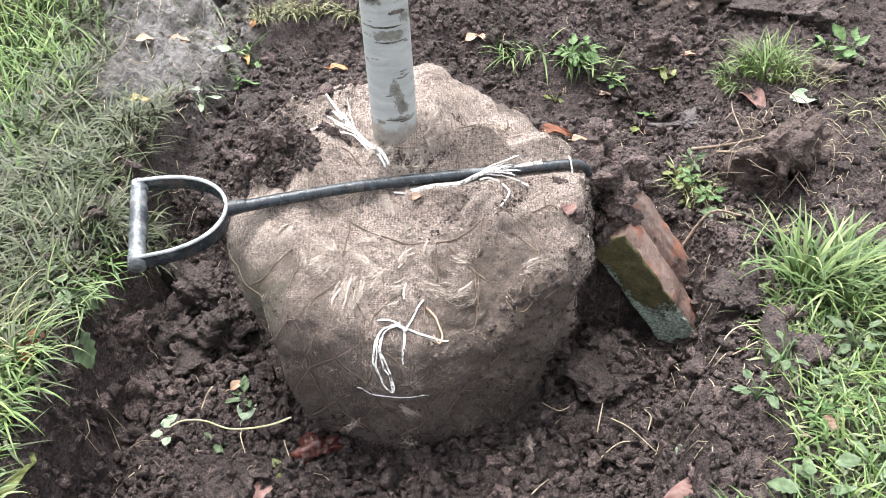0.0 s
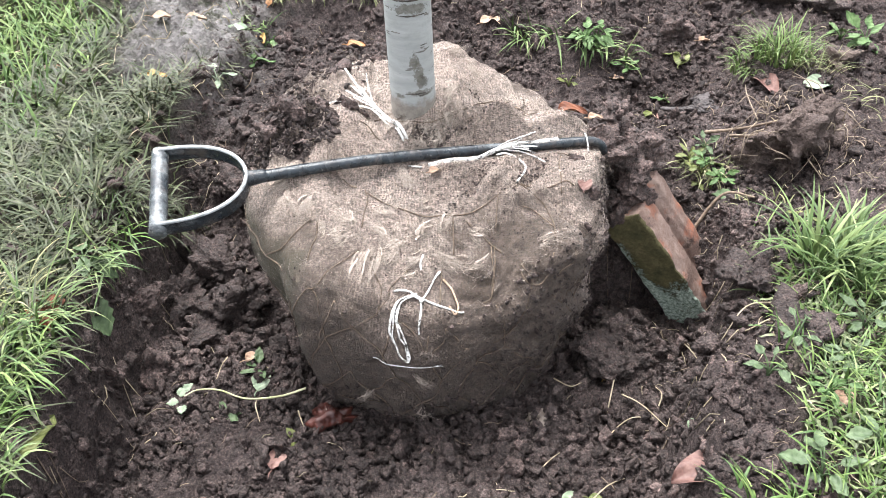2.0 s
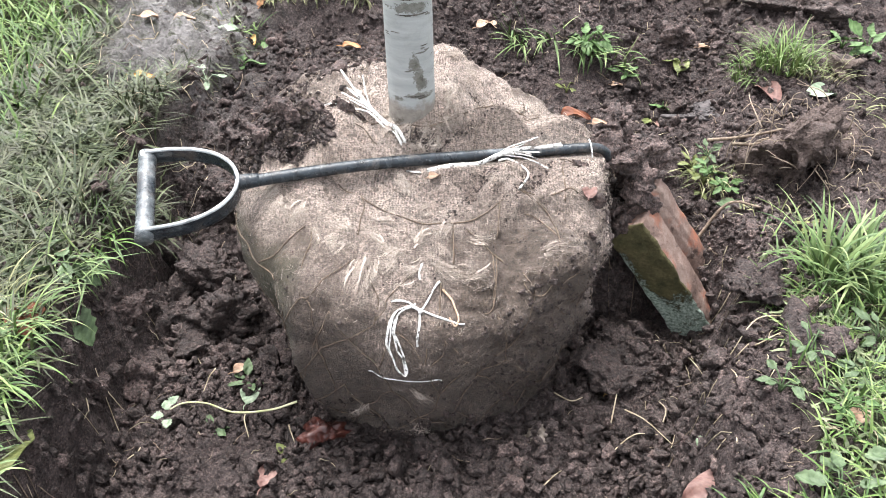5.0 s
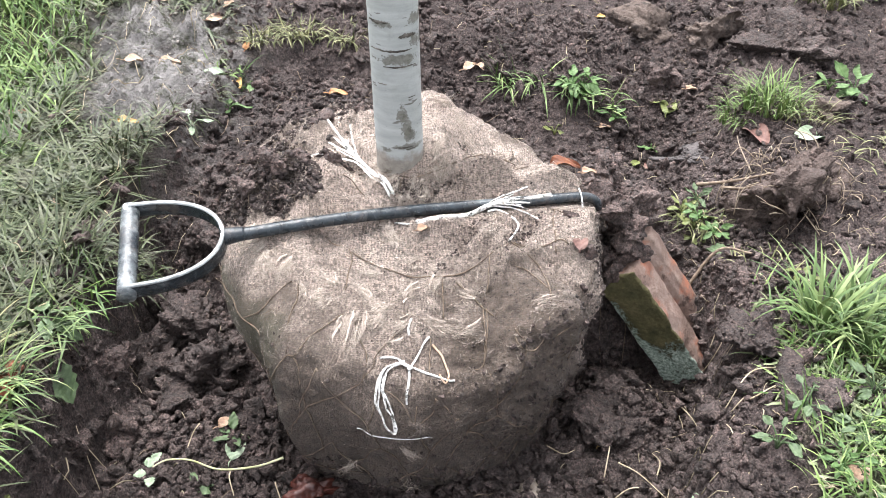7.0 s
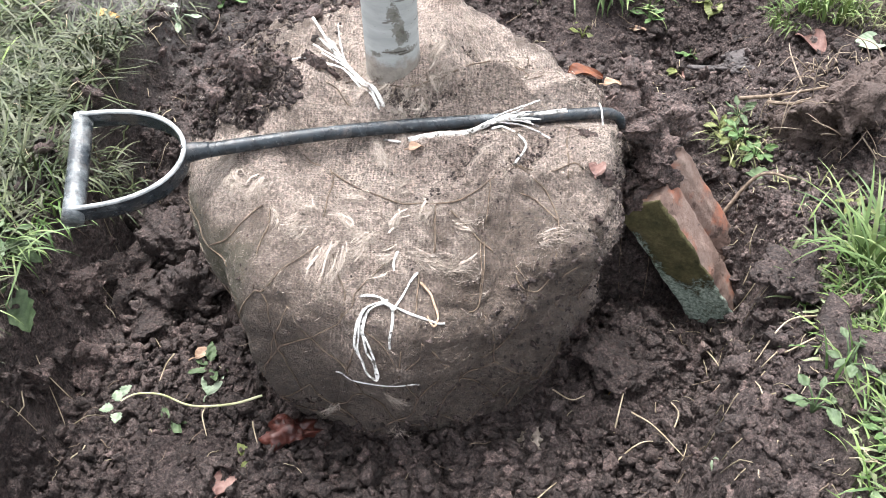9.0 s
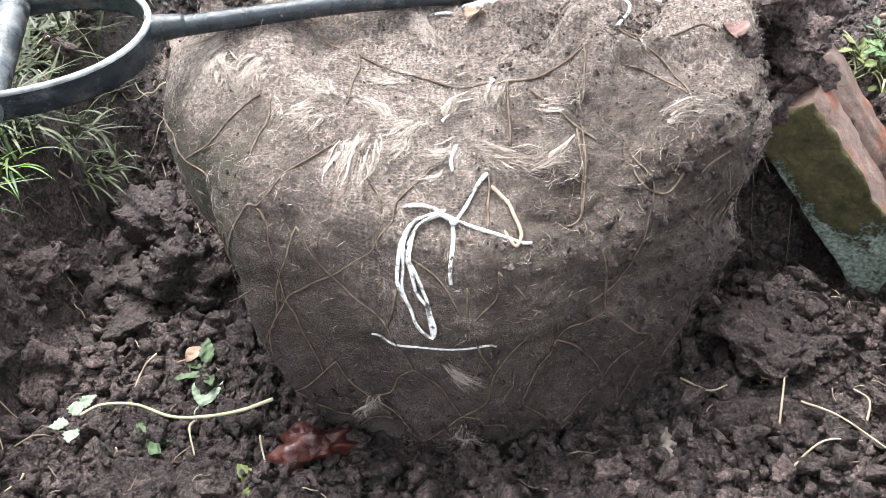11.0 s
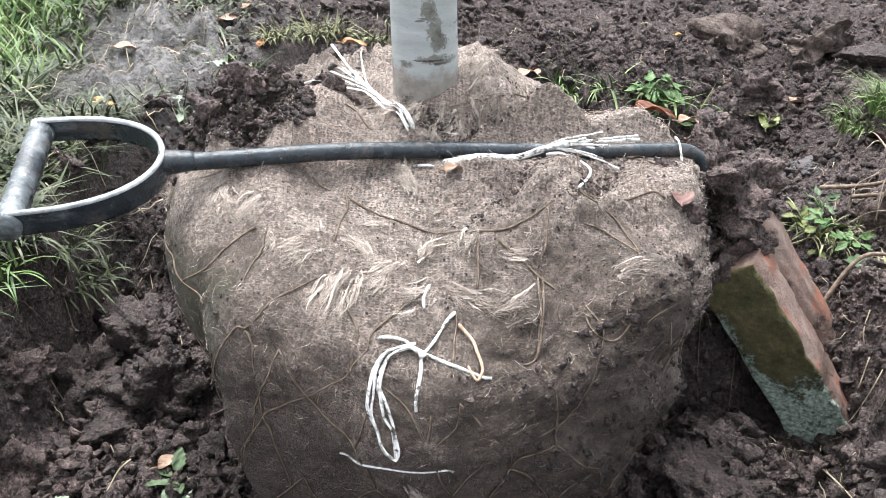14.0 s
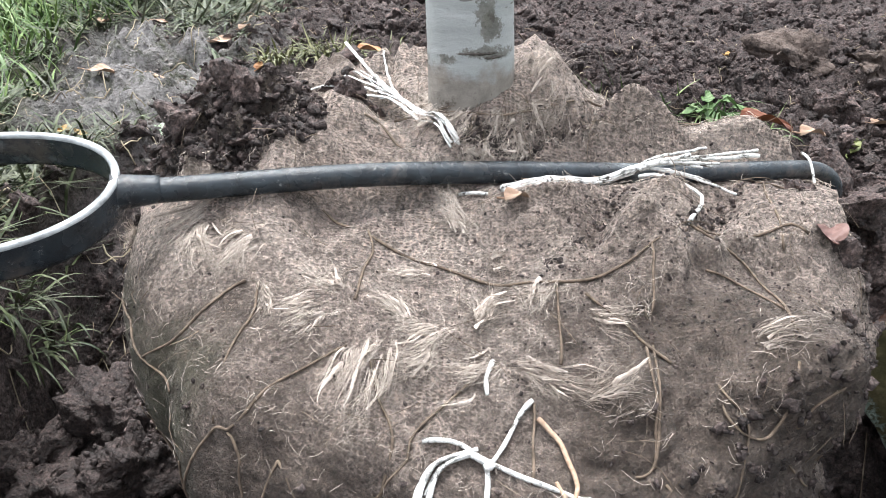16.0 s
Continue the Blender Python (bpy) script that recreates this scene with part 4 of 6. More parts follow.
LOOP = np.array([(0.023, -0.212, 0.356), (0.0, -0.217, 0.349), (-0.010, -0.219, 0.325), (-0.006, -0.226, 0.291), (0.004, -0.231, 0.261), (0.013, -0.230, 0.255), (0.009, -0.229, 0.277), (0.0, -0.227, 0.307), (-0.004, -0.222, 0.329), (0.005, -0.218, 0.349), (0.021, -0.214, 0.354)])
for k in range(3):
    v, f = thread(LOOP + (0.0013 * k, -0.0006 * k, 0.0012 * (k - 1)), 0.0012, off=0.002 + 0.0012 * k, n=46, wobble=0.0003)
    part("white_string", mesh("white_string", v, f, WHITE), burlap, "loop of white plastic string")
v, f = thread([(0.022, -0.214, 0.352), (0.030, -0.222, 0.356), (0.038, -0.220, 0.350), (0.032, -0.216, 0.343), (0.026, -0.222, 0.347), (0.034, -0.222, 0.353)], 0.0024, off=0.004, wobble=0.0003, sides=8)
part("knot", mesh("knot", v, f, WHITE), burlap, "knot of white plastic string")
v, f = thread([(0.042, -0.228, 0.300), (0.040, -0.229, 0.280), (0.042, -0.228, 0.266), (0.053, -0.224, 0.236)], 0.0010)
part("netting_twine", mesh("netting_twine", v, f, TWINE), burlap)
CURL = plain("tan_cord", (0.34, 0.22, 0.15), (0.55, 0.40, 0.30), 260, 0.8, 0.0004)
curl_line = spline([(0.062, -0.166, 0.342), (0.070, -0.171, 0.340), (0.077, -0.181, 0.330), (0.080, -0.192, 0.314), (0.076, -0.199, 0.303), (0.069, -0.199, 0.303), (0.067, -0.196, 0.309)], 44)
curl_line = np.array([on_ball(q, 0.003)[0] for q in curl_line])
for _ in range(8):
    curl_line[1:-1] = 0.25 * curl_line[:-2] + 0.5 * curl_line[1:-1] + 0.25 * curl_line[2:]
v, f = tube(curl_line, np.linspace(0.0017, 0.0012, 44), 8)
part("cord_curl", mesh("cord_curl", v, f, CURL), burlap, "curled tan cord end")
# the string's frayed bundle lying over the spade
for k in range(14):
    r = np.random.RandomState(50 + k)
    e, g = r.normal(0, 0.0012, 3), r.normal(0, 1.35, 3)
    base = [(0.040, 0.000, 0.408), (0.075, 0.006, 0.415), (0.110, 0.018, 0.427), (0.138, 0.034 + 0.002 * g[0], 0.438), (0.158, 0.046 + 0.005 * g[0], 0.440 + 0.002 * g[1]), (0.174 + 0.006 * g[2], 0.056 + 0.009 * g[0], 0.438 + 0.004 * g[1]), (0.190 + 0.014 * g[2], 0.064 + 0.015 * g[0] + 0.004 * g[1], 0.436 + 0.006 * g[1])]
    base = [(x, y, max(z - 0.012, over(x, y, 0.004)[2])) for x, y, z in base]
    v, f = thread(np.array(base) + e, 0.0011 if k % 3 else 0.0017, n=40, wobble=0.0003, free=True)
    part("white_string", mesh("white_string", v, f, WHITE), burlap, "frayed white plastic string")
v, f = thread([(0.138, 0.030, 0.430), (0.158, 0.026, 0.416), (0.168, 0.007, 0.407), (0.166, -0.025, 0.402)], 0.0015, off=0.006, free="ends", wobble=0.0002)
part("white_string", mesh("white_string", v, f, WHITE), burlap, "white plastic string")
v, f = thread([(0.010, 0.010, 0.404), (0.022, 0.004, 0.404), (0.034, 0.010, 0.404)], 0.0015, off=0.003, free="ends", wobble=0.0002)
part("white_string", mesh("white_string", v, f, WHITE), burlap, "white plastic string")
# a second frayed string end, beside the trunk's foot
for k in range(12):
    r = np.random.RandomState(70 + k)
    g = r.normal(0, 1, 3)
    foot, tip, across = np.array((0.004, 0.042, 0.438)), np.array((-0.088, 0.150, 0.466)), np.array((0.75, 0.62, 0.25))
    reach = 1 + 0.10 * g[1]
    base = [foot + (tip - foot) * u * reach + across * (0.0016 * g[0] + 0.017 * g[0] * max(u - 0.55, 0) ** 1.3 / 0.36) + (0, 0, 0.006 * math.sin(3 * u) + 0.012 * g[2] * max(u - 0.6, 0)) for u in np.linspace(0, 1, 8)]
    base = [(x, y, max(z, over(x, y, 0.003 + 0.001 * k % 0.004)[2])) for x, y, z in base]
    v, f = thread(np.array(base) + r.normal(0, 0.0015, 3) * (1, 1, 0.3), 0.0016 if k % 2 else 0.0010, n=30, wobble=0.0003, free=True, flat=0.5)
    part("white_string", mesh("white_string", v, f, WHITE), burlap, "frayed white plastic string")
v, f = tube(spline([(0.279, 0.092, 0.421), (0.281, 0.078, 0.420), (0.283, 0.066, 0.408), (0.284, 0.058, 0.392)], 14), 0.0012, 6)
part("white_string", mesh("white_string", v, f, WHITE), burlap, "pale string hanging over the shaft")


def tuft_of_fibres(place, toward, count, length, seed, spread=0.30):
    """Frayed jute: ragged strands of clinging fibres leaving the cloth together."""
    r = np.random.RandomState(seed)
    p, n = on_ball(settled([place])[0], 0.001)
    toward = np.asarray(toward, float)
    toward = toward - n * (toward @ n)
    toward /= np.linalg.norm(toward) + 1e-9
    side = np.cross(n, toward)
    out, flat_v, flat_f = [], [], []
    bent = r.normal(0, 0.3)
    strands = 7 + count // 7
    for k in range(strands):
        a = r.normal(0, spread)
        d = toward * math.cos(a) + side * math.sin(a)
        ln = length * r.uniform(0.35, 1.2)
        cross = np.cross(n, d)
        lift, curl, wave = r.uniform(0.02, 0.35), bent + r.normal(0, 0.15), r.uniform(0, 6)
        q = p + side * r.normal(0, 0.005) + toward * r.normal(0, 0.007)
        us = np.linspace(0, 1, 8)
        mid = np.array([q + d * ln * u + cross * (curl * ln * u * u + 0.03 * ln * math.sin(wave + 7 * u)) + n * (lift * ln * u * (1.1 - u) + 0.001) for u in us])
        # a flat ragged ribbon of matted fibres, twisting as it goes
        half, twist = (r.uniform(0.0008, 0.0021) if k % 3 == 0 else r.uniform(0.0002, 0.0005)), r.uniform(-1.0, 1.0)
        base = len(flat_v)
        for j, c in enumerate(mid):
            w = cross * math.cos(twist * us[j] * 2 + wave) + n * 0.7 * math.sin(twist * us[j] * 2 + wave)
            h = half * (1 - us[j] ** 2 * 0.8) * r.uniform(0.55, 1.25)
            flat_v += [c - w * h, c + n * h * 0.5, c + w * h]
        for j in range(7):
            i = base + 3 * j
            flat_f += [[i, i + 1, i + 4, i + 3], [i + 1, i + 2, i + 5, i + 4]]
        # loose fibres along it
        for _ in range(max(9, 2 * count // strands)):
            fan = r.normal(0, 0.0020, 3)
            j0 = r.randint(0, 4)
            pts = [c + fan * (0.3 + 1.6 * us[j]) for j, c in enumerate(mid)][j0:]
            pts[-1] = pts[-1] + cross * r.normal(0, 0.004) + d * r.uniform(0, 0.005)
            out.append(tube(pts, np.linspace(1, 0.35, len(pts)) * r.uniform(0.0001, 0.0002), 3))
    v, f = joined(out)
    return mesh("jute_fray", np.vstack([v, flat_v]), list(map(list, f)) + [[i + len(v) for i in g] for g in flat_f], JUTE)


FRAYS = [((-0.167, -0.020, 0.389), (-0.5, -1, 0), 16, 0.035), ((-0.131, -0.056, 0.380), (-0.6, -0.8, 0), 14, 0.030), ((0.013, -0.019, 0.386), (-0.2, 1, 0), 16, 0.030),
         ((-0.038, -0.150, 0.376), (0, -1, -0.6), 14, 0.055), ((-0.051, -0.155, 0.372), (-0.5, -1, -0.3), 12, 0.035), ((0.003, -0.132, 0.386), (-1, -0.5, 0), 18, 0.030),
         ((0.025, -0.119, 0.387), (0.4, 1, 0), 20, 0.030), ((-0.073, -0.102, 0.386), (-1, 0, 0), 10, 0.022), ((0.078, -0.164, 0.376), (1, -0.5, 0), 14, 0.034),
         ((0.070, -0.088, 0.384), (-0.6, -0.8, 0), 10, 0.022), ((0.100, -0.174, 0.368), (1, 0.2, 0), 10, 0.026), ((0.031, -0.158, 0.381), (-0.4, -1, 0), 12, 0.024),
         ((-0.079, -0.124, 0.380), (-0.4, -1, 0), 10, 0.024), ((-0.020, -0.118, 0.385), (-0.7, 0.7, 0), 14, 0.026), ((0.053, -0.160, 0.383), (1, -0.4, 0), 12, 0.028),
         ((0.204, -0.124, 0.375), (0.9, 0.3, 0), 7, 0.024), ((0.302, 0.064, 0.375), (0.3, -1, 0.3), 22, 0.026), ((-0.227, 0.008, 0.375), (-0.6, -0.8, 0), 16, 0.030),
         ((-0.004, -0.150, 0.381), (-0.2, -1, 0), 12, 0.026), ((0.102, -0.111, 0.384), (0.8, -0.6, 0), 8, 0.022), ((0.037, -0.058, 0.389), (0.5, 0.5, 0), 8, 0.018),
         ((-0.020, -0.074, 0.385), (-1, 0.3, 0), 8, 0.02), ((0.000, 0.072, 0.45), (-0.6, -1, 0), 14, 0.022), ((0.055, 0.085, 0.45), (0.6, -0.8, 0), 18, 0.026),
         ((0.062, 0.11, 0.46), (0.3, -0.2, 1), 16, 0.03), ((-0.018, 0.10, 0.46), (-0.3, -0.2, 1), 10, 0.026), ((0.03, -0.21, 0.20), (0, -1, -1), 14, 0.022), ((0.06, 0.33, 0.46), (0.8, -0.5, 0), 26, 0.05), ((0.12, 0.30, 0.45), (1, -0.6, 0), 20, 0.05),
         ((-0.012, 0.062, 0.45), (-0.8, -0.6, 0), 16, 0.024), ((0.02, 0.055, 0.44), (0.1, -1, 0), 18, 0.024), ((0.045, 0.062, 0.44), (0.5, -0.9, 0), 16, 0.024), ((0.068, 0.085, 0.45), (0.5, 0.1, 0.8), 14, 0.03), ((-0.165, -0.05, 0.38), (-0.3, -1, -0.3), 14, 0.04), ((-0.11, -0.10, 0.38), (0.4, -1, 0), 10, 0.02),
         ((-0.022, 0.092, 0.465), (-0.5, 0.1, 1), 20, 0.034), ((-0.016, 0.078, 0.46), (-0.7, -0.5, 0.5), 18, 0.026), ((0.064, 0.092, 0.47), (0.4, 0.3, 1), 22, 0.036), ((0.058, 0.078, 0.46), (0.8, -0.3, 0.3), 20, 0.028), ((0.035, 0.064, 0.455), (0.2, -1, 0.1), 18, 0.026), ((0.012, 0.064, 0.455), (-0.2, -1, 0.1), 16, 0.026), ((0.02, 0.048, 0.43), (0.6, -0.6, 0), 14, 0.024), ((0.05, 0.05, 0.43), (-0.5, -0.8, 0), 14, 0.024),
         ((0.03, -0.19, 0.10), (0.1, -1, -1), 12, 0.03), ((-0.05, -0.19, 0.13), (-0.2, -1, -1), 12, 0.03)]
for k, (place, toward, count, length) in enumerate(FRAYS):
    count, length = (int(count * 4.2), length * 0.88) if place[1] < 0.03 else (int(count * 1.6), length * 0.6)
    part("jute_fray", tuft_of_fibres(place, toward, count, length, 300 + k), burlap, "frayed pale jute fibres")


def ball_fuzz(count, lo, hi, rad, seed, mat, name, label, keep):
    """Short fibres strewn over the cloth."""
    r = np.random.RandomState(seed)
    out = []
    while len(out) < count:
        a, h = r.uniform(0, 2 * np.pi), r.rand()
        k = h if r.rand() < 0.5 else 1.0
        p = (BX + RX * k * math.cos(a), BY + RY * k * math.sin(a), 0.45 if k < 1 else r.uniform(0.05, 0.4))
        q, n = on_ball(p, 0.0008)
        if r.rand() > keep(q):
            continue
        t = np.cross(n, r.normal(size=3))
        t /= np.linalg.norm(t)
        s = np.cross(n, t)
        ln, c = r.uniform(lo, hi), r.normal(0, 0.6)
        pts = [q + t * ln * u + s * c * ln * u * u + n * (0.35 * ln * u * (1 - u)) for u in np.linspace(0, 1, 4)]
        out.append(tube(pts, rad * r.uniform(0.6, 1.2), 3, False))
    ob = part(name, mesh(name, *joined(out), mat), burlap, label)
    ob["kind"] = "stuff"
    return ob


ball_fuzz(6500, 0.003, 0.010, 0.00017, 5, JUTE, "jute_fuzz", "loose jute fibres on the cloth", lambda q: (1.0 if q[2] > 0.3 else 0.4) if q[1] < 0.3 else 0.3)
ball_fuzz(380, 0.010, 0.034, 0.0003, 6, ROOT, "root_fuzz", "thin brown roots on the cloth", lambda q: 0.9 if q[1] < 0.25 else 0.2)


def soil_on_ball(count, lo, hi, where, seed, name, label):
    r = np.random.RandomState(seed)
    places, sizes = [], []
    while len(places) < count:
        x, y, h, s = where(r)
        q, n, _, _ = BALL.ray_cast(Vector((x, y, 0.9)), Vector((0, 0, -1)))
        if q is None or q.z < 0.25:
            continue
        q, n = np.array(q), np.array(n)
        size = lo * (hi / lo) ** (r.rand() ** 1.7)
        places.append(q + np.array((0, 0, h * 0.3)) + n * size * 0.1)
        sizes.append(size)
    v, f = scatter(small if hi > 0.005 else tiny, places, sizes, r)
    ob = part(name, mesh(name, v, f, SOIL, flat=True), burlap, label)
    ob["kind"] = "stuff"


def heap_place(r):
    a, k = r.uniform(0, 2 * np.pi), r.rand() ** 0.5
    x, y = -0.174 + 0.076 * k * math.cos(a), 0.058 + 0.062 * k * math.sin(a)
    return x, y, 0.004 * r.rand(), 0


def rim_place(r):
    a = r.uniform(1.6, 3.5)
    k = r.normal(0.82, 0.12)
    return BX + RX * k * math.cos(a), BY + RY * k * math.sin(a), 0.012 * r.rand(), 0


def strewn(r):
    if r.rand() < 0.55:
        return r.normal(0.17, 0.07), r.normal(-0.06, 0.07), 0, 0
    return r.uniform(-0.24, 0.28), r.uniform(-0.2, 0.3), 0, 0


soil_on_ball(4200, 0.0007, 0.0030, heap_place, 11, "heaped_soil", "fine dark soil crumbs heaped on the burlap")
soil_on_ball(260, 0.003, 0.0075, heap_place, 1, "heaped_soil", "heap of dark soil crumbs")
soil_on_ball(1600, 0.0007, 0.0056, rim_place, 2, "heaped_soil", "dark soil crumbs on the burlap")
def fold_place(r):
    (x0, y0), (x1, y1) = (((0.005, 0.050), (0.055, 0.052)), ((0.060, 0.060), (0.155, 0.125)), ((0.070, -0.070), (0.128, 0.010)), ((0.10, 0.15), (0.20, 0.27)), ((0.155, -0.045), (0.22, 0.04)))[r.choice(5, p=(0.35, 0.25, 0.1, 0.2, 0.1))]
    t = r.rand()
    return x0 + (x1 - x0) * t + r.normal(0, 0.006), y0 + (y1 - y0) * t + r.normal(0, 0.004), 0, 0


soil_on_ball(1300, 0.0007, 0.0034, fold_place, 4, "caked_soil", "dark soil crumbs lying in the folds of the burlap")
soil_on_ball(1500, 0.0006, 0.0018, strewn, 3, "caked_soil", "dark soil crumbs stuck to the burlap")



def side_crumbs(count, lo, hi, keep, seed):
    """Crumbs of soil caked on the sides of the cloth."""
    r = np.random.RandomState(seed)
    places, sizes = [], []
    while len(places) < count:
        a = r.uniform(np.pi, 2 * np.pi)
        q, n = on_ball((BX + 1.1 * RX * math.cos(a), BY + 1.1 * RY * math.sin(a), r.uniform(0.04, 0.40)))
        if r.rand() < keep(q):
            places.append(q + n * lo * 0.2)
            sizes.append(lo * (hi / lo) ** (r.rand() ** 2))
    v, f = scatter(tiny, places, sizes, r)
    part("caked_soil", mesh("caked_soil", v, f, SOIL, flat=True), burlap, "dark soil crumbs caked on the burlap")["kind"] = "stuff"


side_crumbs(3200, 0.0006, 0.0034, lambda q: 0.06 + 0.9 * float(smooth(np.array((q[0] - 0.04) / 0.12))) * float(smooth(np.array((0.40 - q[2]) / 0.05))) + 0.5 * float(smooth(np.array((0.12 - q[2]) / 0.06))), 8)

side_crumbs(1100, 0.002, 0.0062, lambda q: float(smooth(np.array((0.17 - q[2]) / 0.10))) + 0.35 * float(smooth(np.array((q[0] - 0.12) / 0.08))), 9)

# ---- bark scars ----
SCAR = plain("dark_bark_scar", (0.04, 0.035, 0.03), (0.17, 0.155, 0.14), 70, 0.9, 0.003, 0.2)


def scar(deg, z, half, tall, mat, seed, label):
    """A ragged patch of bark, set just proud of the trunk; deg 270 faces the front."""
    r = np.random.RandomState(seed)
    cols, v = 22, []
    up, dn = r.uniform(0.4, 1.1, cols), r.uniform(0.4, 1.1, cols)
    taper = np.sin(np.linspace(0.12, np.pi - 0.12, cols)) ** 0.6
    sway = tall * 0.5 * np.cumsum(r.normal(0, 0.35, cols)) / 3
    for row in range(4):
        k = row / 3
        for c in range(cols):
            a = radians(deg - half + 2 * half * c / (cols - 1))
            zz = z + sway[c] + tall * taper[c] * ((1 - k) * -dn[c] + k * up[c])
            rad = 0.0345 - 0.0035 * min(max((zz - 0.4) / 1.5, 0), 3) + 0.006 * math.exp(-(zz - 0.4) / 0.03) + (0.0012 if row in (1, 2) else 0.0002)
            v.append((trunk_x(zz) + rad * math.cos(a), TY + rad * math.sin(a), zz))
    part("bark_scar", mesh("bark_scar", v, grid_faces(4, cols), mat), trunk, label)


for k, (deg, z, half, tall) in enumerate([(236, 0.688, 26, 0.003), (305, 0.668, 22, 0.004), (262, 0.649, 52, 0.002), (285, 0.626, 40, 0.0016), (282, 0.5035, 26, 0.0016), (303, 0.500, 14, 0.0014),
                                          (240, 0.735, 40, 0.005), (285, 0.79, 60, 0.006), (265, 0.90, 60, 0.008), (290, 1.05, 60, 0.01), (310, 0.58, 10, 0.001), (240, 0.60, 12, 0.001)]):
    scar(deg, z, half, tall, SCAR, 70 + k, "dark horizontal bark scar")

# ---- spade details ----
v, f = tube(spline([J + (-0.004, -0.001, 0.0), J + (0.010, 0.004, 0.0), J + (0.026, 0.009, 0.0)], 10), np.linspace(0.0130, 0.0092, 10), 16)
part("socket", mesh("socket", v, f, STEEL), spade, "welded steel socket")

# ---- fallen leaves ----


def leaf_mesh(name, length, width, mat, seed, curl=0.25, fold=0.35, teeth=0.0, ruffle=0.055):
    """A leaf blade lying along +x, bent along its length and folded at the midrib."""
    r = np.random.RandomState(seed)
    rows, half = 11, 4
    v = []
    ph = r.uniform(0, 6)
    for a in range(rows):
        t = a / (rows - 1)
        w = width / 2 * (np.sin(np.pi * t**0.8) ** 0.8) * (1 + teeth * ((a % 2) - 0.5)) + 0.0006
        for b in range(-half, half + 1):
            u = b / half
            ruf = ruffle * length * math.sin(7 * t + 4 * u + ph) * (abs(u) + 0.2)
            v.append((length * t, w * u, curl * length * (t - t * t * 1.6) + fold * w * abs(u) + ruf))
    v = np.array(v)
    top = grid_faces(rows, 2 * half + 1)
    n = len(v)
    return mesh(name, np.vstack([v, v - (0, 0, 0.0007)]), np.vstack([top, top[:, ::-1] + n]), mat)


def leaf_material(name, lo, mid, hi):
    n = Nodes(name)
    col = n.ramp(n.noise(55, 6, 0.65), (0.3, lo), (0.5, mid), (0.7, hi))
    vein = n.node("TexWave", "Fac", {"wave_type": "BANDS", "bands_direction": "DIAGONAL"}, Vector=n.coord(), Scale=60.0, Distortion=2.0)
    col = n.mix(0.25, col, n.ramp(vein, (0.0, (0.7, 0.7, 0.7)), (0.3, (1.1, 1.1, 1.1))), "MULTIPLY")
    return n.done(col, 0.55, n.bump(vein, 0.0008, 0.5), 0.35)


LEAF = {
    "orange": leaf_material("orange_leaf", (0.20, 0.09, 0.04), (0.34, 0.165, 0.07), (0.44, 0.26, 0.14)),
    "yellow": leaf_material("yellow_leaf", (0.24, 0.14, 0.05), (0.40, 0.24, 0.075), (0.48, 0.34, 0.17)),
    "peach": leaf_material("peach_leaf", (0.19, 0.12, 0.08), (0.32, 0.21, 0.145), (0.42, 0.31, 0.23)),
    "pink": leaf_material("faded_pink_leaf", (0.10, 0.05, 0.043), (0.17, 0.092, 0.078), (0.25, 0.155, 0.132)),
    "pale": leaf_material("pale_underside_leaf", (0.12, 0.165, 0.105), (0.21, 0.265, 0.18), (0.32, 0.37, 0.28)),
    "brown": leaf_material("brown_leaf", (0.075, 0.037, 0.031), (0.13, 0.068, 0.057), (0.185, 0.11, 0.093)),
    "rust": leaf_material("rust_leaf", (0.05, 0.015, 0.007), (0.12, 0.034, 0.012), (0.19, 0.07, 0.03)),
    "green": leaf_material("green_leaf", (0.033, 0.072, 0.020), (0.064, 0.118, 0.036), (0.115, 0.18, 0.068)),
    "dusty": leaf_material("dusty_green_leaf", (0.036, 0.06, 0.026), (0.066, 0.10, 0.047), (0.12, 0.165, 0.085)),
    "lime": leaf_material("yellowing_leaf", (0.06, 0.075, 0.022), (0.105, 0.122, 0.038), (0.175, 0.19, 0.07)),
}
WORDS = {"orange": "fallen orange leaf", "yellow": "fallen yellow leaf", "peach": "faded peach-coloured fallen leaf", "pink": "faded reddish fallen leaf", "pale": "pale upturned green leaf",
         "brown": "dry brown fallen leaf", "rust": "curled rust-brown fallen leaf", "green": "green leaf", "dusty": "dusty green leaf", "lime": "yellowing green leaf"}


def fallen_leaf(kind, x, y, size, yaw, where, tilt=0.0, curl=0.25, wide=0.6, z=None, seed=0):
    me = leaf_mesh("leaf", size, size * wide, LEAF[kind], seed + int(abs(x) * 1000), curl)
    ob = new("leaf", me)
    h = float(ground_z(x, y)) if z is None else z
    ob.matrix_world = pose(x, y, h + 0.007, 0, tilt, yaw) @ Matrix.Translation((-size / 2, 0, 0))
    v, f = tube(spline([(0, 0, 0), (-size * 0.15, size * 0.03, 0.001), (-size * 0.3, -size * 0.02, 0.002)], 6), 0.0009, 5)
    part("stalk", mesh("stalk", v, f, LEAF[kind]), ob)
    return tagged(ob, WORDS[kind] + " " + where, "leaf", "fallen leaves")


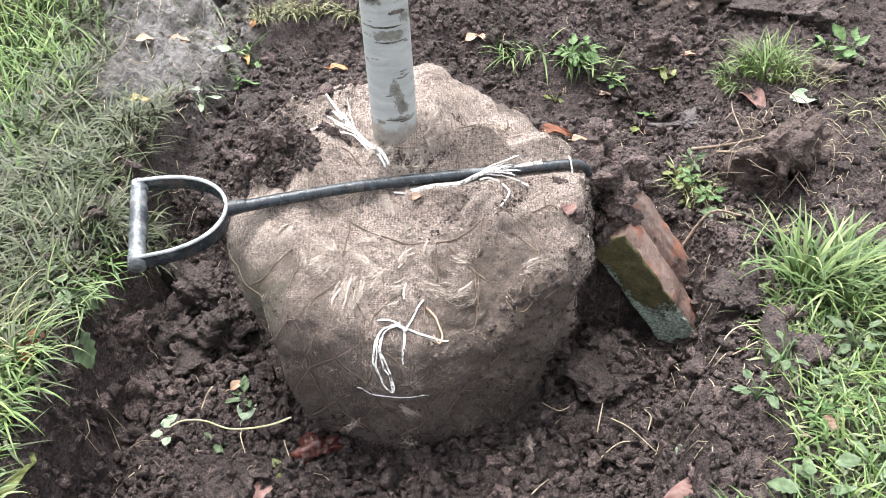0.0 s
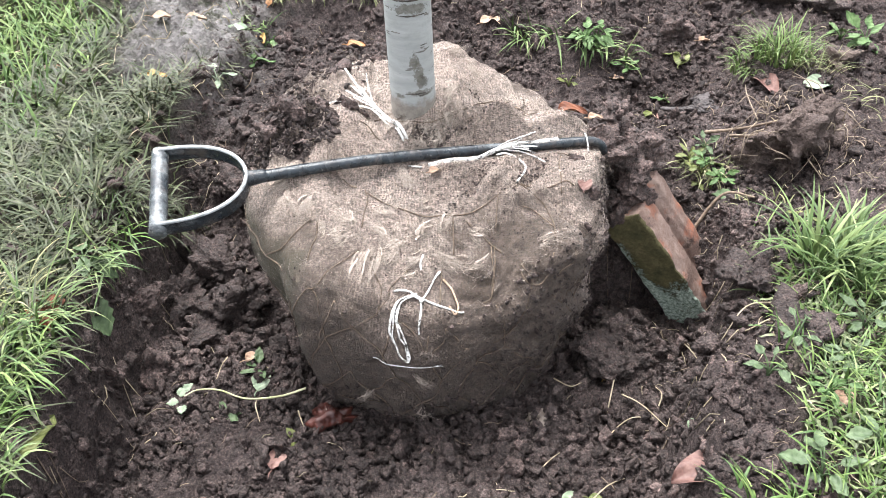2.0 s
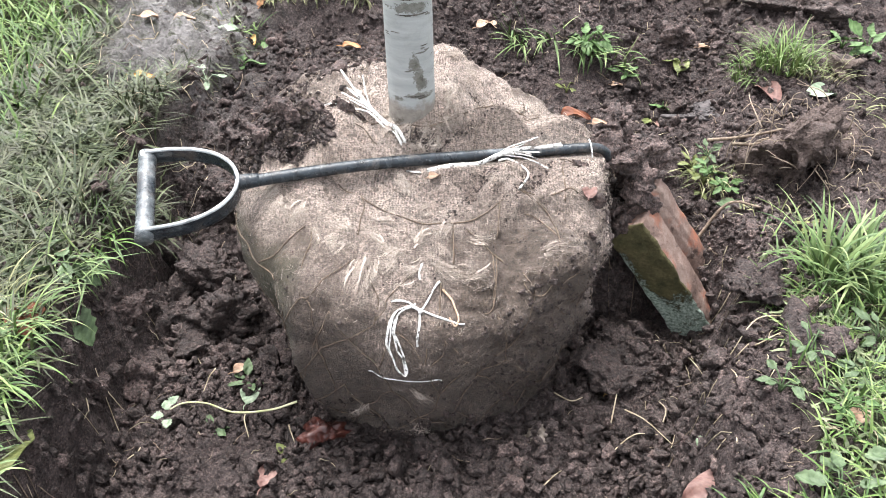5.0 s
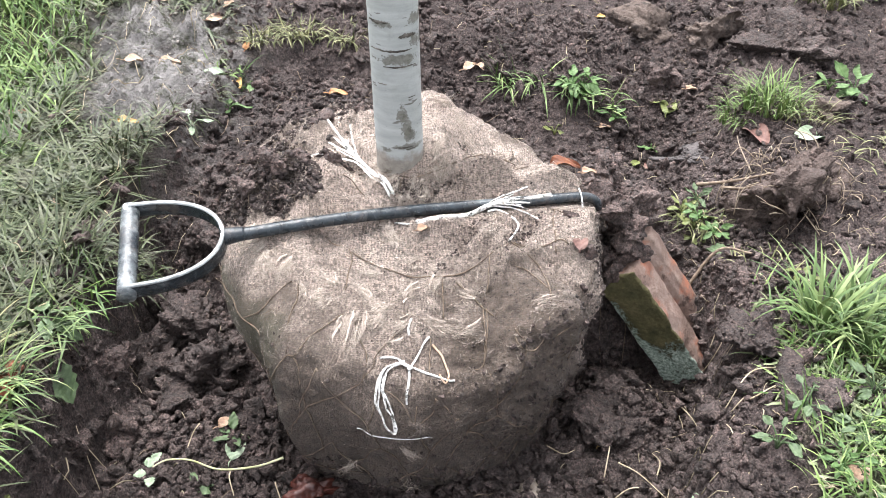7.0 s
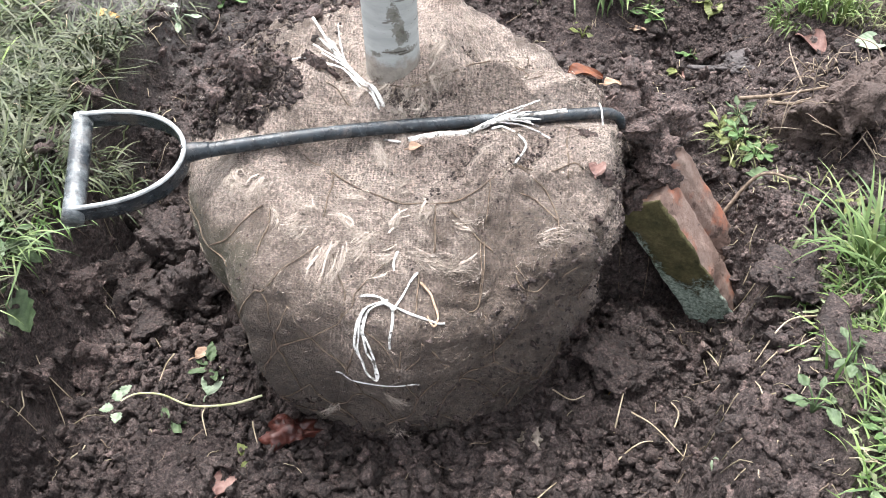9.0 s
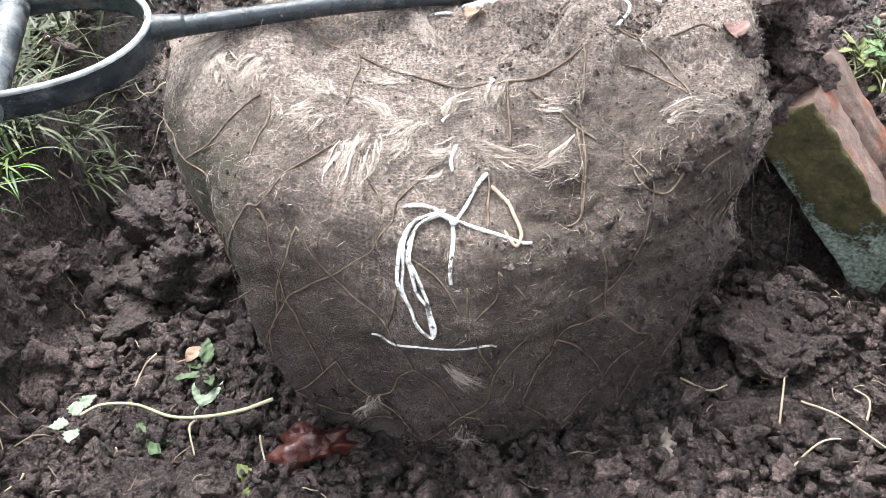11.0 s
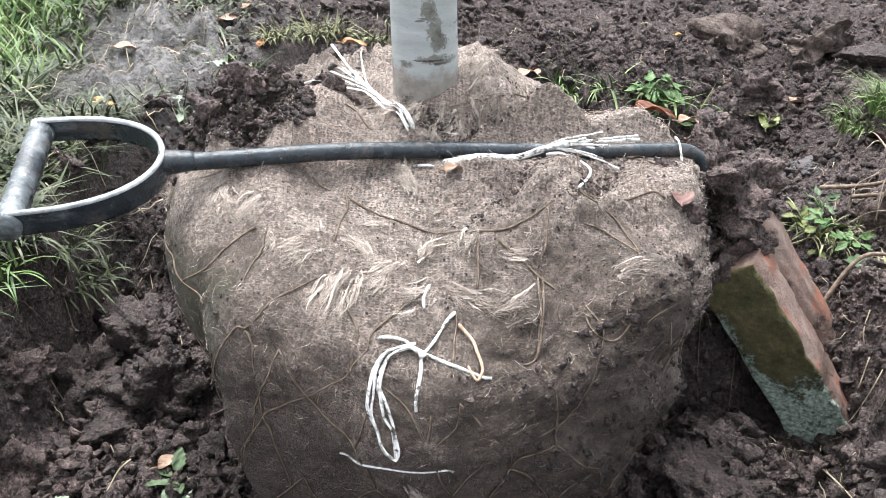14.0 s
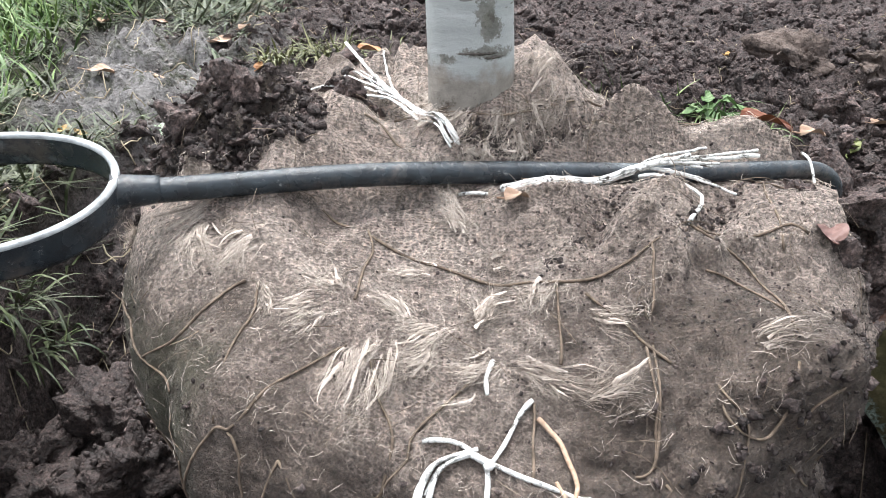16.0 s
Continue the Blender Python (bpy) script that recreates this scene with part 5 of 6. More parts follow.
for k, row in enumerate([
    ("orange", -0.358, 0.875, 0.034, 80, "at the pit's edge"), ("yellow", -0.374, 0.790, 0.040, -60, "hanging at the pit's edge"), ("yellow", -0.542, 0.546, 0.042, 10, "on the muddy bank"),
    ("peach", 0.150, 0.880, 0.042, 35, "on bare soil"), ("peach", 0.172, 0.868, 0.030, -50, "on bare soil"), ("peach", 0.655, 0.812, 0.048, 25, "on bare soil"), ("brown", 0.724, 0.571, 0.085, -75, "on the grass"), ("pale", 0.816, 0.527, 0.075, 5, "on a clod of soil"),
    ("peach", 0.447, 0.733, 0.030, 20, "on bare soil"), ("pink", 0.544, 0.648, 0.050, -80, "on bare soil"), ("pink", -0.187, -0.262, 0.048, 75, "on loose soil"), ("brown", 0.400, -0.385, 0.088, 197, "on loose soil"),
    ("peach", -0.778, 0.587, 0.040, 12, "on trodden grass"), ("pale", -0.415, 0.762, 0.050, 10, "at the pit's edge"), ("peach", -0.579, 0.757, 0.046, 15, "on the muddy bank"), ("peach", -0.519, 0.790, 0.055, 10, "on the muddy bank"), ("peach", -0.517, 0.835, 0.045, 165, "on the muddy bank"),
    ("lime", -0.470, -0.365, 0.085, 75, "at the pit's edge"), ("rust", -0.512, -0.170, 0.090, -65, "among long grass"), ("peach", -0.262, -0.050, 0.034, 40, "on loose soil"), ("peach", 0.586, -0.315, 0.045, 70, "among the weeds"),
    ("pink", -0.318, -0.375, 0.062, 10, "on loose soil"), ("pink", -0.241, -0.362, 0.034, -30, "on loose soil"), ("peach", 0.250, -0.385, 0.040, 60, "on loose soil"), ("lime", 0.283, -0.335, 0.026, -20, "on loose soil"), ("pale", 0.246, -0.320, 0.028, 50, "on loose soil"),
    ("peach", -0.449, 0.990, 0.055, 30, "on the muddy bank"), ("peach", -0.428, 1.055, 0.030, 60, "on the muddy bank"), ("peach", -0.706, 1.085, 0.040, 100, "on trodden grass"), ("yellow", 0.494, 1.158, 0.030, 30, "on bare soil"), ("lime", 0.594, 0.776, 0.060, 70, "on bare soil"),
    ("pale", -0.241, -0.094, 0.050, 80, "on loose soil"), ("lime", 0.508, 0.655, 0.035, 60, "on bare soil"), ("pale", 0.405, -0.300, 0.022, 80, "on loose soil"), ("peach", -0.589, 1.050, 0.035, 20, "on the muddy bank"), ("pale", -0.663, 0.900, 0.035, 50, "on the muddy bank"),
    ("yellow", 0.330, -0.085, 0.020, 50, "on loose soil"), ("peach", 0.95, 0.42, 0.04, 50, "on bare soil"),
]):
    fallen_leaf(*row, seed=k, tilt=(-9, 0, 7)[k % 3], curl=(0.10, 0.18, 0.06)[k % 3])
q, _ = on_ball((0.268, 0.150, 0.42))
fallen_leaf("rust", q[0], q[1], 0.050, 10, "on the root ball", z=q[2] + 0.008, curl=0.32, wide=0.6)
fallen_leaf("peach", q[0] + 0.035, q[1] - 0.015, 0.026, 20, "on the root ball", z=q[2] + 0.004)
q, _ = on_ball((0.046, -0.004, 0.40))
fallen_leaf("peach", q[0], q[1], 0.022, 35, "on the root ball", z=q[2])
q, _ = on_ball((-0.10, 0.36, 0.43))
fallen_leaf("orange", q[0], q[1], 0.032, 10, "on the root ball", z=q[2] + 0.012)
q, _ = on_ball((0.262, -0.01, 0.39))
fallen_leaf("brown", q[0], q[1], 0.034, 80, "stuck to the root ball", z=q[2] - 0.003, curl=0.03)

# ---- weeds ----


def weed(x, y, kind, leaves, where, lift=0.0, seed=0):
    """A small broad-leaved plant: each leaf on its own stalk."""
    r = np.random.RandomState(seed + 500)
    top = new("weed")
    h = float(ground_z(x, y)) - 0.003
    top.location = (x, y, h)
    for yaw, ln, rise, bend in leaves:
        me = leaf_mesh("leaf", ln, ln * r.uniform(0.36, 0.55), LEAF[kind], int(r.randint(999)), curl=-0.1, fold=0.3, teeth=0.25, ruffle=0.04)
        a = radians(yaw)
        tip = np.array((math.cos(a) * rise * 0.55, math.sin(a) * rise * 0.55, rise + lift))
        v, f = tube(spline([(0, 0, 0), tip * (0.35, 0.35, 0.65), tip], 8), np.linspace(0.0017, 0.001, 8), 6)
        part("stem", mesh("stem", v, f, LEAF[kind]), top)
        ob = part("leaf", me, top)
        ob.matrix_basis = pose(*tip, r.normal(0, 12), bend, yaw)
    return tagged(top, "%s weed with broad leaves %s" % ({"green": "green", "dusty": "dusty green", "pale": "pale", "lime": "yellowing"}[kind], where), "weed", "weeds")


def rosette(n, ln, rise, bend, seed, start=0):
    r = np.random.RandomState(seed)
    return [(start + 360 * k / n + r.normal(0, 16), ln * r.uniform(0.7, 1.2), rise * r.uniform(0.5, 1.2), bend + r.normal(0, 14)) for k in range(n)]


for k, (x, y, kind, spec, where) in enumerate([
    (-0.423, 0.565, "pale", (4, 0.035, 0.025, 15), "at the pit's edge"), (-0.374, 0.690, "green", (5, 0.038, 0.02, 20), "at the pit's edge"), (-0.50, -0.045, "dusty", (5, 0.05, 0.02, 35), "hanging over the pit's edge"),
    (-0.56, -0.015, "dusty", (5, 0.045, 0.02, 15), "in the lawn"), (-0.485, -0.095, "dusty", (2, 0.06, 0.02, 50), "hanging over the pit's edge"), (0.60, -0.40, "dusty", (6, 0.042, 0.03, 12), "at the pit's edge"), (0.52, -0.44, "dusty", (6, 0.034, 0.03, 10), "at the pit's edge"),
    (0.50, -0.275, "dusty", (7, 0.022, 0.035, 5), "at the pit's edge"), (0.55, -0.22, "dusty", (8, 0.022, 0.03, 10), "at the pit's edge"), (0.62, -0.25, "dusty", (10, 0.022, 0.03, 5), "in the lawn"), (0.57, -0.31, "green", (10, 0.02, 0.03, 5), "in the lawn"),
    (0.68, -0.30, "green", (9, 0.022, 0.03, 5), "in the lawn"), (0.66, -0.18, "dusty", (8, 0.024, 0.03, 10), "in the lawn"), (0.468, 0.753, "green", (7, 0.035, 0.018, -10), "on bare soil"), (0.55, 0.704, "green", (5, 0.026, 0.015, -10), "on bare soil"),
    (0.372, 0.785, "green", (9, 0.045, 0.04, 20), "at the pit's back edge"), (0.40, 0.80, "green", (7, 0.04, 0.03, 25), "at the pit's back edge"), (0.594, 0.776, "lime", (5, 0.04, 0.02, 10), "on bare soil"), (0.545, 0.315, "lime", (7, 0.024, 0.025, 5), "beside the brick"),
    (0.575, 0.285, "green", (8, 0.024, 0.02, 5), "beside the brick"), (0.530, 0.350, "lime", (8, 0.020, 0.02, 0), "beside the brick"), (0.552, 0.325, "green", (9, 0.020, 0.022, 0), "beside the brick"), (0.560, 0.375, "dusty", (7, 0.022, 0.02, 0), "beside the brick"), (0.545, 0.300, "lime", (8, 0.018, 0.018, 0), "beside the brick"), (0.60, 0.235, "dusty", (4, 0.045, 0.012, 5), "beside the brick"), (0.982, 0.737, "green", (7, 0.055, 0.03, 0), "on bare soil"), (0.945, 0.78, "green", (5, 0.04, 0.03, 0), "on bare soil"),
    (-0.353, 0.800, "green", (6, 0.03, 0.02, 25), "at the pit's edge"), (0.33, 0.70, "lime", (4, 0.028, 0.02, 0), "on bare soil"), (-0.25, -0.075, "dusty", (5, 0.028, 0.012, 5), "on loose soil"), (-0.285, -0.175, "dusty", (4, 0.022, 0.008, 0), "on loose soil"),
    (-0.72, 1.22, "green", (9, 0.09, 0.10, 5), "in the lawn"), (-0.85, 1.30, "green", (8, 0.10, 0.10, 5), "in the lawn"), (-0.165, -0.225, "lime", (3, 0.026, 0.008, 0), "on loose soil"), (0.66, 0.10, "lime", (5, 0.03, 0.015, 5), "beside the brick"), (0.60, 0.12, "dusty", (5, 0.03, 0.012, 5), "beside the brick"),
]):
    weed(x, y, kind, rosette(*spec, seed=k, start=37 * k), where, seed=k)

# the torn-out seedling with its long pale stem
seedling = new("seedling")
h = float(ground_z(-0.36, -0.16)) + 0.017
v, f = tube(spline([(-0.355, -0.150, h + 0.012), (-0.335, -0.140, h + 0.016), (-0.30, -0.140, h + 0.016), (-0.255, -0.154, h + 0.012), (-0.20, -0.150, h + 0.014), (-0.160, -0.140, h + 0.022)], 40), np.linspace(0.0012, 0.0019, 40), 7)
STEM = plain("pale_green_stem", (0.28, 0.30, 0.13), (0.55, 0.53, 0.36), 30, 0.6, 0.0004)
part("stem", mesh("stem", v, f, STEM), seedling, "long pale yellow-green stem")
for k, (dx, dy, yaw) in enumerate([(0, 0, 120), (-0.004, -0.012, 200), (0.004, -0.02, 280), (0.0, 0.01, 60)]):
    ob = part("leaf", leaf_mesh("leaf", 0.019, 0.013, LEAF["pale"], 800 + k, 0.1, 0.3, 0.4), seedling)
    ob.matrix_basis = pose(-0.357 + dx, -0.150 + dy, h + 0.012, 0, -10, yaw)
tagged(seedling, "uprooted seedling with a long pale stem lying on soil", "seedling")

# ---- grass tufts ----


def tuft(x, y, count, length, width, toward, mat, seed, where, flop=0.8, radius=0.03):
    r = np.random.RandomState(seed)
    h = float(ground_z(x, y)) - 0.006
    out_v, out_f, base = [], [], 0
    for k in range(count):
        a, rr = r.uniform(0, 2 * np.pi), radius * math.sqrt(r.rand())
        px, py = x + rr * math.cos(a), y + rr * math.sin(a)
        head = np.array((math.cos(a), math.sin(a))) * 0.6 + np.array(toward) + r.normal(0, 1.1 if flop > 1.25 else 0.6, 2)
        head /= np.linalg.norm(head) + 1e-6
        ln, w = length * r.uniform(0.45, 1.15), width * r.uniform(0.6, 1.2)
        lean, bend = (r.uniform(0.4, 1.7), r.uniform(-0.3, 2.2)) if flop > 1.25 else (r.uniform(0.05, 0.7), flop * r.uniform(0.7, 2.0))
        z, d, ang = h, 0.0, lean
        side = np.array((-head[1], head[0], 0))
        n = 8
        for s in range(n):
            t = s / (n - 1)
            c = np.array((px + head[0] * d, py + head[1] * d, z))
            ww = side * w * 0.5 * (1 - t**2.5) + (0, 0, 0)
            out_v += [c - ww, c + np.array((0, 0, 0.12 * w)), c + ww]
            d, z = d + math.sin(ang) * ln / n, z + math.cos(ang) * ln / n
            ang += bend / n * (1 + t)
        for s in range(n - 1):
            i = base + 3 * s
            out_f += [[i, i + 1, i + 4, i + 3], [i + 1, i + 2, i + 5, i + 4]]
        base += 3 * n
    return tagged(new("grass_tuft", mesh("grass_tuft", np.array(out_v), out_f, mat)), where, "grass", "grass tufts")


LONG = grass_material("broad_grass_blades", (0.048, 0.088, 0.028), (0.098, 0.152, 0.050), (0.195, 0.248, 0.10))
BRIGHT = grass_material("bright_fine_grass", (0.07, 0.122, 0.032), (0.125, 0.19, 0.058), (0.215, 0.275, 0.11))
PALE = grass_material("yellowing_grass", (0.075, 0.088, 0.034), (0.145, 0.152, 0.066), (0.275, 0.265, 0.145))
for k, (x, y, n, ln, w, toward, mat, where, flop, rad) in enumerate([
    (0.640, -0.045, 80, 0.17, 0.0070, (0.2, -0.3), LONG, "tuft of broad green grass blades beside the pit", 0.8, 0.035), (0.700, -0.090, 70, 0.155, 0.0068, (0.4, -0.4), LONG, "tuft of broad green grass blades beside the pit", 0.9, 0.04),
    (0.70, -0.01, 60, 0.15, 0.0065, (0.5, 0.0), LONG, "tuft of broad green grass blades beside the pit", 0.8, 0.04), (0.78, -0.06, 60, 0.12, 0.006, (0.4, -0.2), LONG, "tuft of broad green grass blades beside the pit", 0.8, 0.05),
    (0.775, 0.662, 220, 0.10, 0.0036, (-0.3, -0.4), BRIGHT, "tuft of fine bright green grass on bare soil", 0.8, 0.06), (0.71, 0.66, 90, 0.08, 0.0034, (-0.5, -0.3), BRIGHT, "tuft of fine bright green grass on bare soil", 1.0, 0.04), (0.83, 0.60, 60, 0.07, 0.003, (0.2, -0.5), PALE, "tuft of yellowing grass on bare soil", 1.0, 0.05),
    (-0.525, -0.190, 90, 0.120, 0.0050, (0.8, -0.3), LONG, "tuft of long grass drooping over the pit's edge", 1.1, 0.045), (-0.54, -0.27, 90, 0.130, 0.0048, (0.8, -0.3), GRASS, "tuft of long grass drooping over the pit's edge", 1.2, 0.05), (-0.60, -0.15, 80, 0.11, 0.0045, (0.3, -0.3), PALE, "tuft of yellowing long grass on the bank", 1.0, 0.06),
    (-0.485, -0.46, 60, 0.08, 0.004, (0.5, 0.2), LONG, "tuft of green grass at the pit's edge", 1.0, 0.04), (-0.58, -0.36, 70, 0.10, 0.0045, (0.6, 0.0), GRASS, "tuft of long grass on the bank", 1.1, 0.05),
    (-0.251, 0.935, 150, 0.062, 0.0036, (0.0, -0.6), PALE, "tuft of yellowing grass drooping over the pit's edge", 1.3, 0.05), (-0.150, 0.940, 130, 0.062, 0.0036, (0.2, -0.6), PALE, "tuft of yellowing grass drooping over the pit's edge", 1.3, 0.05), (-0.332, 0.910, 90, 0.06, 0.0036, (0.4, -0.5), PALE, "tuft of yellowing grass drooping over the pit's edge", 1.2, 0.04),
    (0.235, 0.840, 40, 0.11, 0.0048, (-0.1, -1.0), LONG, "tuft of limp grass drooping over the pit's back edge", 1.5, 0.04), (0.385, 0.790, 45, 0.085, 0.0055, (0.0, -1.0), LONG, "tuft of green grass drooping over the pit's back edge", 1.4, 0.045), (0.46, 0.785, 24, 0.085, 0.0055, (0.6, -0.8), LONG, "tuft of broad grass drooping over the pit's back edge", 1.4, 0.03), (0.31, 0.82, 24, 0.11, 0.005, (-0.5, -0.8), LONG, "tuft of limp grass drooping over the pit's back edge", 1.4, 0.03),
    (-0.519, 0.443, 80, 0.085, 0.0038, (0.6, -0.5), TRODDEN, "tuft of muddy grass at the pit's edge", 1.2, 0.05), (-0.460, 0.600, 70, 0.075, 0.0035, (0.7, -0.6), TRODDEN, "tuft of muddy grass at the pit's edge", 1.3, 0.05), (-0.417, 0.700, 50, 0.07, 0.0035, (0.8, -0.4), TRODDEN, "tuft of muddy grass at the pit's edge", 1.3, 0.04), (-0.47, 0.22, 70, 0.07, 0.0035, (0.9, -0.4), TRODDEN, "tuft of muddy grass drooping over the pit's edge", 1.3, 0.05),
    (-0.50, 0.10, 70, 0.07, 0.0035, (0.9, -0.2), TRODDEN, "tuft of muddy grass drooping over the pit's edge", 1.3, 0.05), (-0.396, 0.820, 40, 0.06, 0.0035, (0.8, -0.4), GRASS, "tuft of grass drooping over the pit's edge", 1.3, 0.04), (1.08, 1.20, 90, 0.13, 0.0045, (-0.3, -0.5), PALE, "tuft of yellowing grass on bare soil", 0.9, 0.06), (1.18, 1.28, 60, 0.12, 0.0045, (-0.3, -0.5), LONG, "tuft of long grass on bare soil", 0.9, 0.06),
    (-0.505, 0.135, 90, 0.085, 0.0036, (0.9, -0.5), TRODDEN, "tuft of muddy grass drooping over the pit's edge", 1.3, 0.045), (-0.50, 0.05, 80, 0.085, 0.0036, (0.9, -0.5), GRASS, "tuft of green grass drooping over the pit's edge", 1.3, 0.045), (-0.50, -0.04, 50, 0.09, 0.0036, (0.9, -0.3), LONG, "tuft of long grass drooping over the pit's edge", 1.4, 0.04), (-0.475, 0.20, 60, 0.075, 0.0034, (0.9, -0.4), TRODDEN, "tuft of muddy grass drooping over the pit's edge", 1.3, 0.04),
    (-0.545, -0.30, 110, 0.085, 0.0042, (0.7, -0.2), LONG, "tuft of green grass at the pit's edge", 1.0, 0.05), (-0.535, -0.38, 110, 0.080, 0.0042, (0.6, 0.1), GRASS, "tuft of green grass at the pit's edge", 1.0, 0.05),
    (0.44, -0.50, 70, 0.08, 0.004, (-0.6, 0.3), GRASS, "tuft of green grass at the pit's edge", 1.0, 0.05), (0.52, -0.48, 70, 0.08, 0.004, (-0.2, 0.2), GRASS, "tuft of green grass at the pit's edge", 0.9, 0.05), (0.66, -0.38, 60, 0.07, 0.004, (0.0, -0.2), GRASS, "tuft of green grass beside the pit", 0.9, 0.06),
    (0.555, 0.33, 110, 0.055, 0.0024, (-0.6, -0.5), PALE, "patch of yellowing grass beside the brick", 1.3, 0.05), (0.62, 0.16, 50, 0.05, 0.0028, (-0.5, -0.2), PALE, "patch of yellowing grass beside the brick", 1.3, 0.06), (0.95, 0.30, 70, 0.08, 0.003, (-0.2, -0.6), PALE, "patch of dry grass behind a clod", 1.3, 0.07), (0.93, 0.45, 60, 0.07, 0.003, (-0.2, -0.6), PALE, "patch of dry grass behind a clod", 1.3, 0.07),
]):
    tuft(x, y, n, ln, w, toward, mat, 900 + k, where, flop, rad)

# ---- clods, stones, straw and roots ----


def clod(name, x, y, r, squash, mat, label, category, seed, sink=0.45, sub=4, spin=0.0, z=None):
    v, f = rock(seed, sub, 0.6, squash, 4)
    u = v / (np.linalg.norm(v, axis=1)[:, None] + 1e-9)
    blocky = mat.name == "reddish_clay"
    crag = (0.22 if blocky else 0.14) * (0.35 - np.abs(fbm(v * 2.2 + seed, 3))) + 0.07 * (0.3 - np.abs(fbm(v * 5 + seed, 4))) + 0.05 * fbm(v * 12 + seed, 3)
    v = (v + u * crag[:, None]) * r
    if name == "soil_clod" and not blocky:
        r2 = np.random.RandomState(seed)
        at = v[r2.randint(len(v), size=int(3500 * r))]
        cv, cf = scatter(tiny, at, r2.uniform(0.03, 0.085, len(at)) * r ** 0.5 * 0.28, r2)
        f = np.vstack([f, cf + len(v)])
        v = np.vstack([v, cv])
    h = (float(ground_z(x, y)) if z is None else z) + r * squash * (1 - 2 * sink)
    ob = new(name, mesh(name, v, f, mat))
    ob.matrix_world = pose(x, y, h, 0, 0, spin)
    return tagged(ob, label, category)


def clay_material():
    n = Nodes("reddish_clay")
    col = n.ramp(n.noise(30, 6, 0.7), (0.3, (0.075, 0.058, 0.051)), (0.7, (0.175, 0.135, 0.116)))
    crack = n.node("TexVoronoi", "Distance", Vector=n.coord(), Scale=16.0)
    col = n.mix(n.step(n.noise(26, 6, 0.7), 0.54, 0.62), col, (0.05, 0.04, 0.037))
    return n.done(col, 0.9, crumb_bump(n, n.bump(crack, 0.02, 0.8)), 0.2)


CLAY = clay_material()
STONE = plain("pale_stone", (0.16, 0.13, 0.105), (0.34, 0.29, 0.25), 50, 0.85, 0.002)
WETRED = plain("wet_red_stone", (0.03, 0.009, 0.008), (0.11, 0.034, 0.024), 45, 0.3, 0.003, 0.5)
PALE_ROOT = plain("pale_root", (0.15, 0.115, 0.09), (0.36, 0.29, 0.225), 120, 0.85, 0.0008, 0.2)
def rooted_material():
    n = Nodes("rooted_soil")
    col = n.ramp(n.noise(24, 6, 0.7), (0.3, (0.055, 0.041, 0.037)), (0.7, (0.125, 0.094, 0.083)))
    col = n.mix(0.7, col, n.ramp(n.noise(240, 5, 0.75), (0.34, (0.45,) * 3), (0.64, (1.7,) * 3)), "MULTIPLY")
    return n.done(col, 0.85, crumb_bump(n), 0.25)


rooty = clod("soil_clod", 0.720, 0.335, 0.126, 0.62, rooted_material(), "big dark clod of soil with roots sticking out", "clod", 3, 0.35, 5)
rr = np.random.RandomState(4)
for k in range(64):
    a, e = rr.uniform(0, 2 * np.pi), rr.uniform(-0.1, 1.1)
    d = np.array((math.cos(a) * math.cos(e), math.sin(a) * math.cos(e), math.sin(e) * 0.6))
    p0 = d * 0.102
    ln = rr.uniform(0.03, 0.10)
    t = np.cross(d, rr.normal(size=3))
    v, f = tube(spline([p0, p0 + d * ln * 0.25 + t * ln * 0.3, p0 + d * ln * 0.2 + t * ln * 0.7 - (0, 0, 0.3 * ln)], 9), np.linspace(0.0015, 0.0006, 9) * rr.uniform(0.5, 1.2), 5)
    part("root", mesh("root", v, f, PALE_ROOT), rooty, "thin brown root")
for k, (x, y, r, sq, sink) in enumerate([(0.90, 0.93, 0.085, 0.6, 0.4), (0.597, 0.845, 0.042, 0.8, 0.4), (-0.42, 0.10, 0.050, 0.8, 0.4), (-0.345, 0.13, 0.055, 0.8, 0.4), (-0.300, 0.075, 0.048, 0.8, 0.35), (-0.455, 0.01, 0.042, 0.8, 0.4),
                                           (-0.37, 0.03, 0.045, 0.8, 0.45), (0.350, -0.030, 0.066, 0.35, 0.72), (-0.40, 0.20, 0.05, 0.8, 0.4), (-0.31, 0.30, 0.055, 0.8, 0.4), (0.55, -0.06, 0.05, 0.6, 0.5), (0.56, -0.20, 0.045, 0.6, 0.5), (-0.43, -0.06, 0.035, 0.8, 0.45), (-0.36, -0.08, 0.03, 0.8, 0.45), (-0.30, -0.02, 0.03, 0.8, 0.45), (-0.46, -0.16, 0.03, 0.7, 0.45), (-0.33, -0.22, 0.024, 0.7, 0.45),
                                           (-0.30, 0.45, 0.05, 0.8, 0.4), (-0.22, 0.52, 0.05, 0.8, 0.4), (-0.10, 0.60, 0.05, 0.8, 0.4), (0.37, 0.24, 0.04, 0.8, 0.4), (0.38, 0.15, 0.03, 0.8, 0.4)]):
    clod("soil_clod", x, y, r, sq, SOIL, "dark crumbly clod of soil", "clod", 60 + k, sink, 4 if r < 0.045 else 5, 40 * k)
clod("soil_clod", 0.60, 1.03, 0.080, 0.5, CLAY, "cracked reddish clod of clay on bare soil", "clod", 12, 0.35, 5)
clod("soil_clod", 0.72, 1.02, 0.075, 0.5, CLAY, "cracked reddish clod of clay on bare soil", "clod", 15, 0.35, 5, 50)
GREYSOIL = plain("smooth_grey_soil", (0.036, 0.031, 0.031), (0.078, 0.067, 0.066), 30, 0.6, 0.006, 0.3)
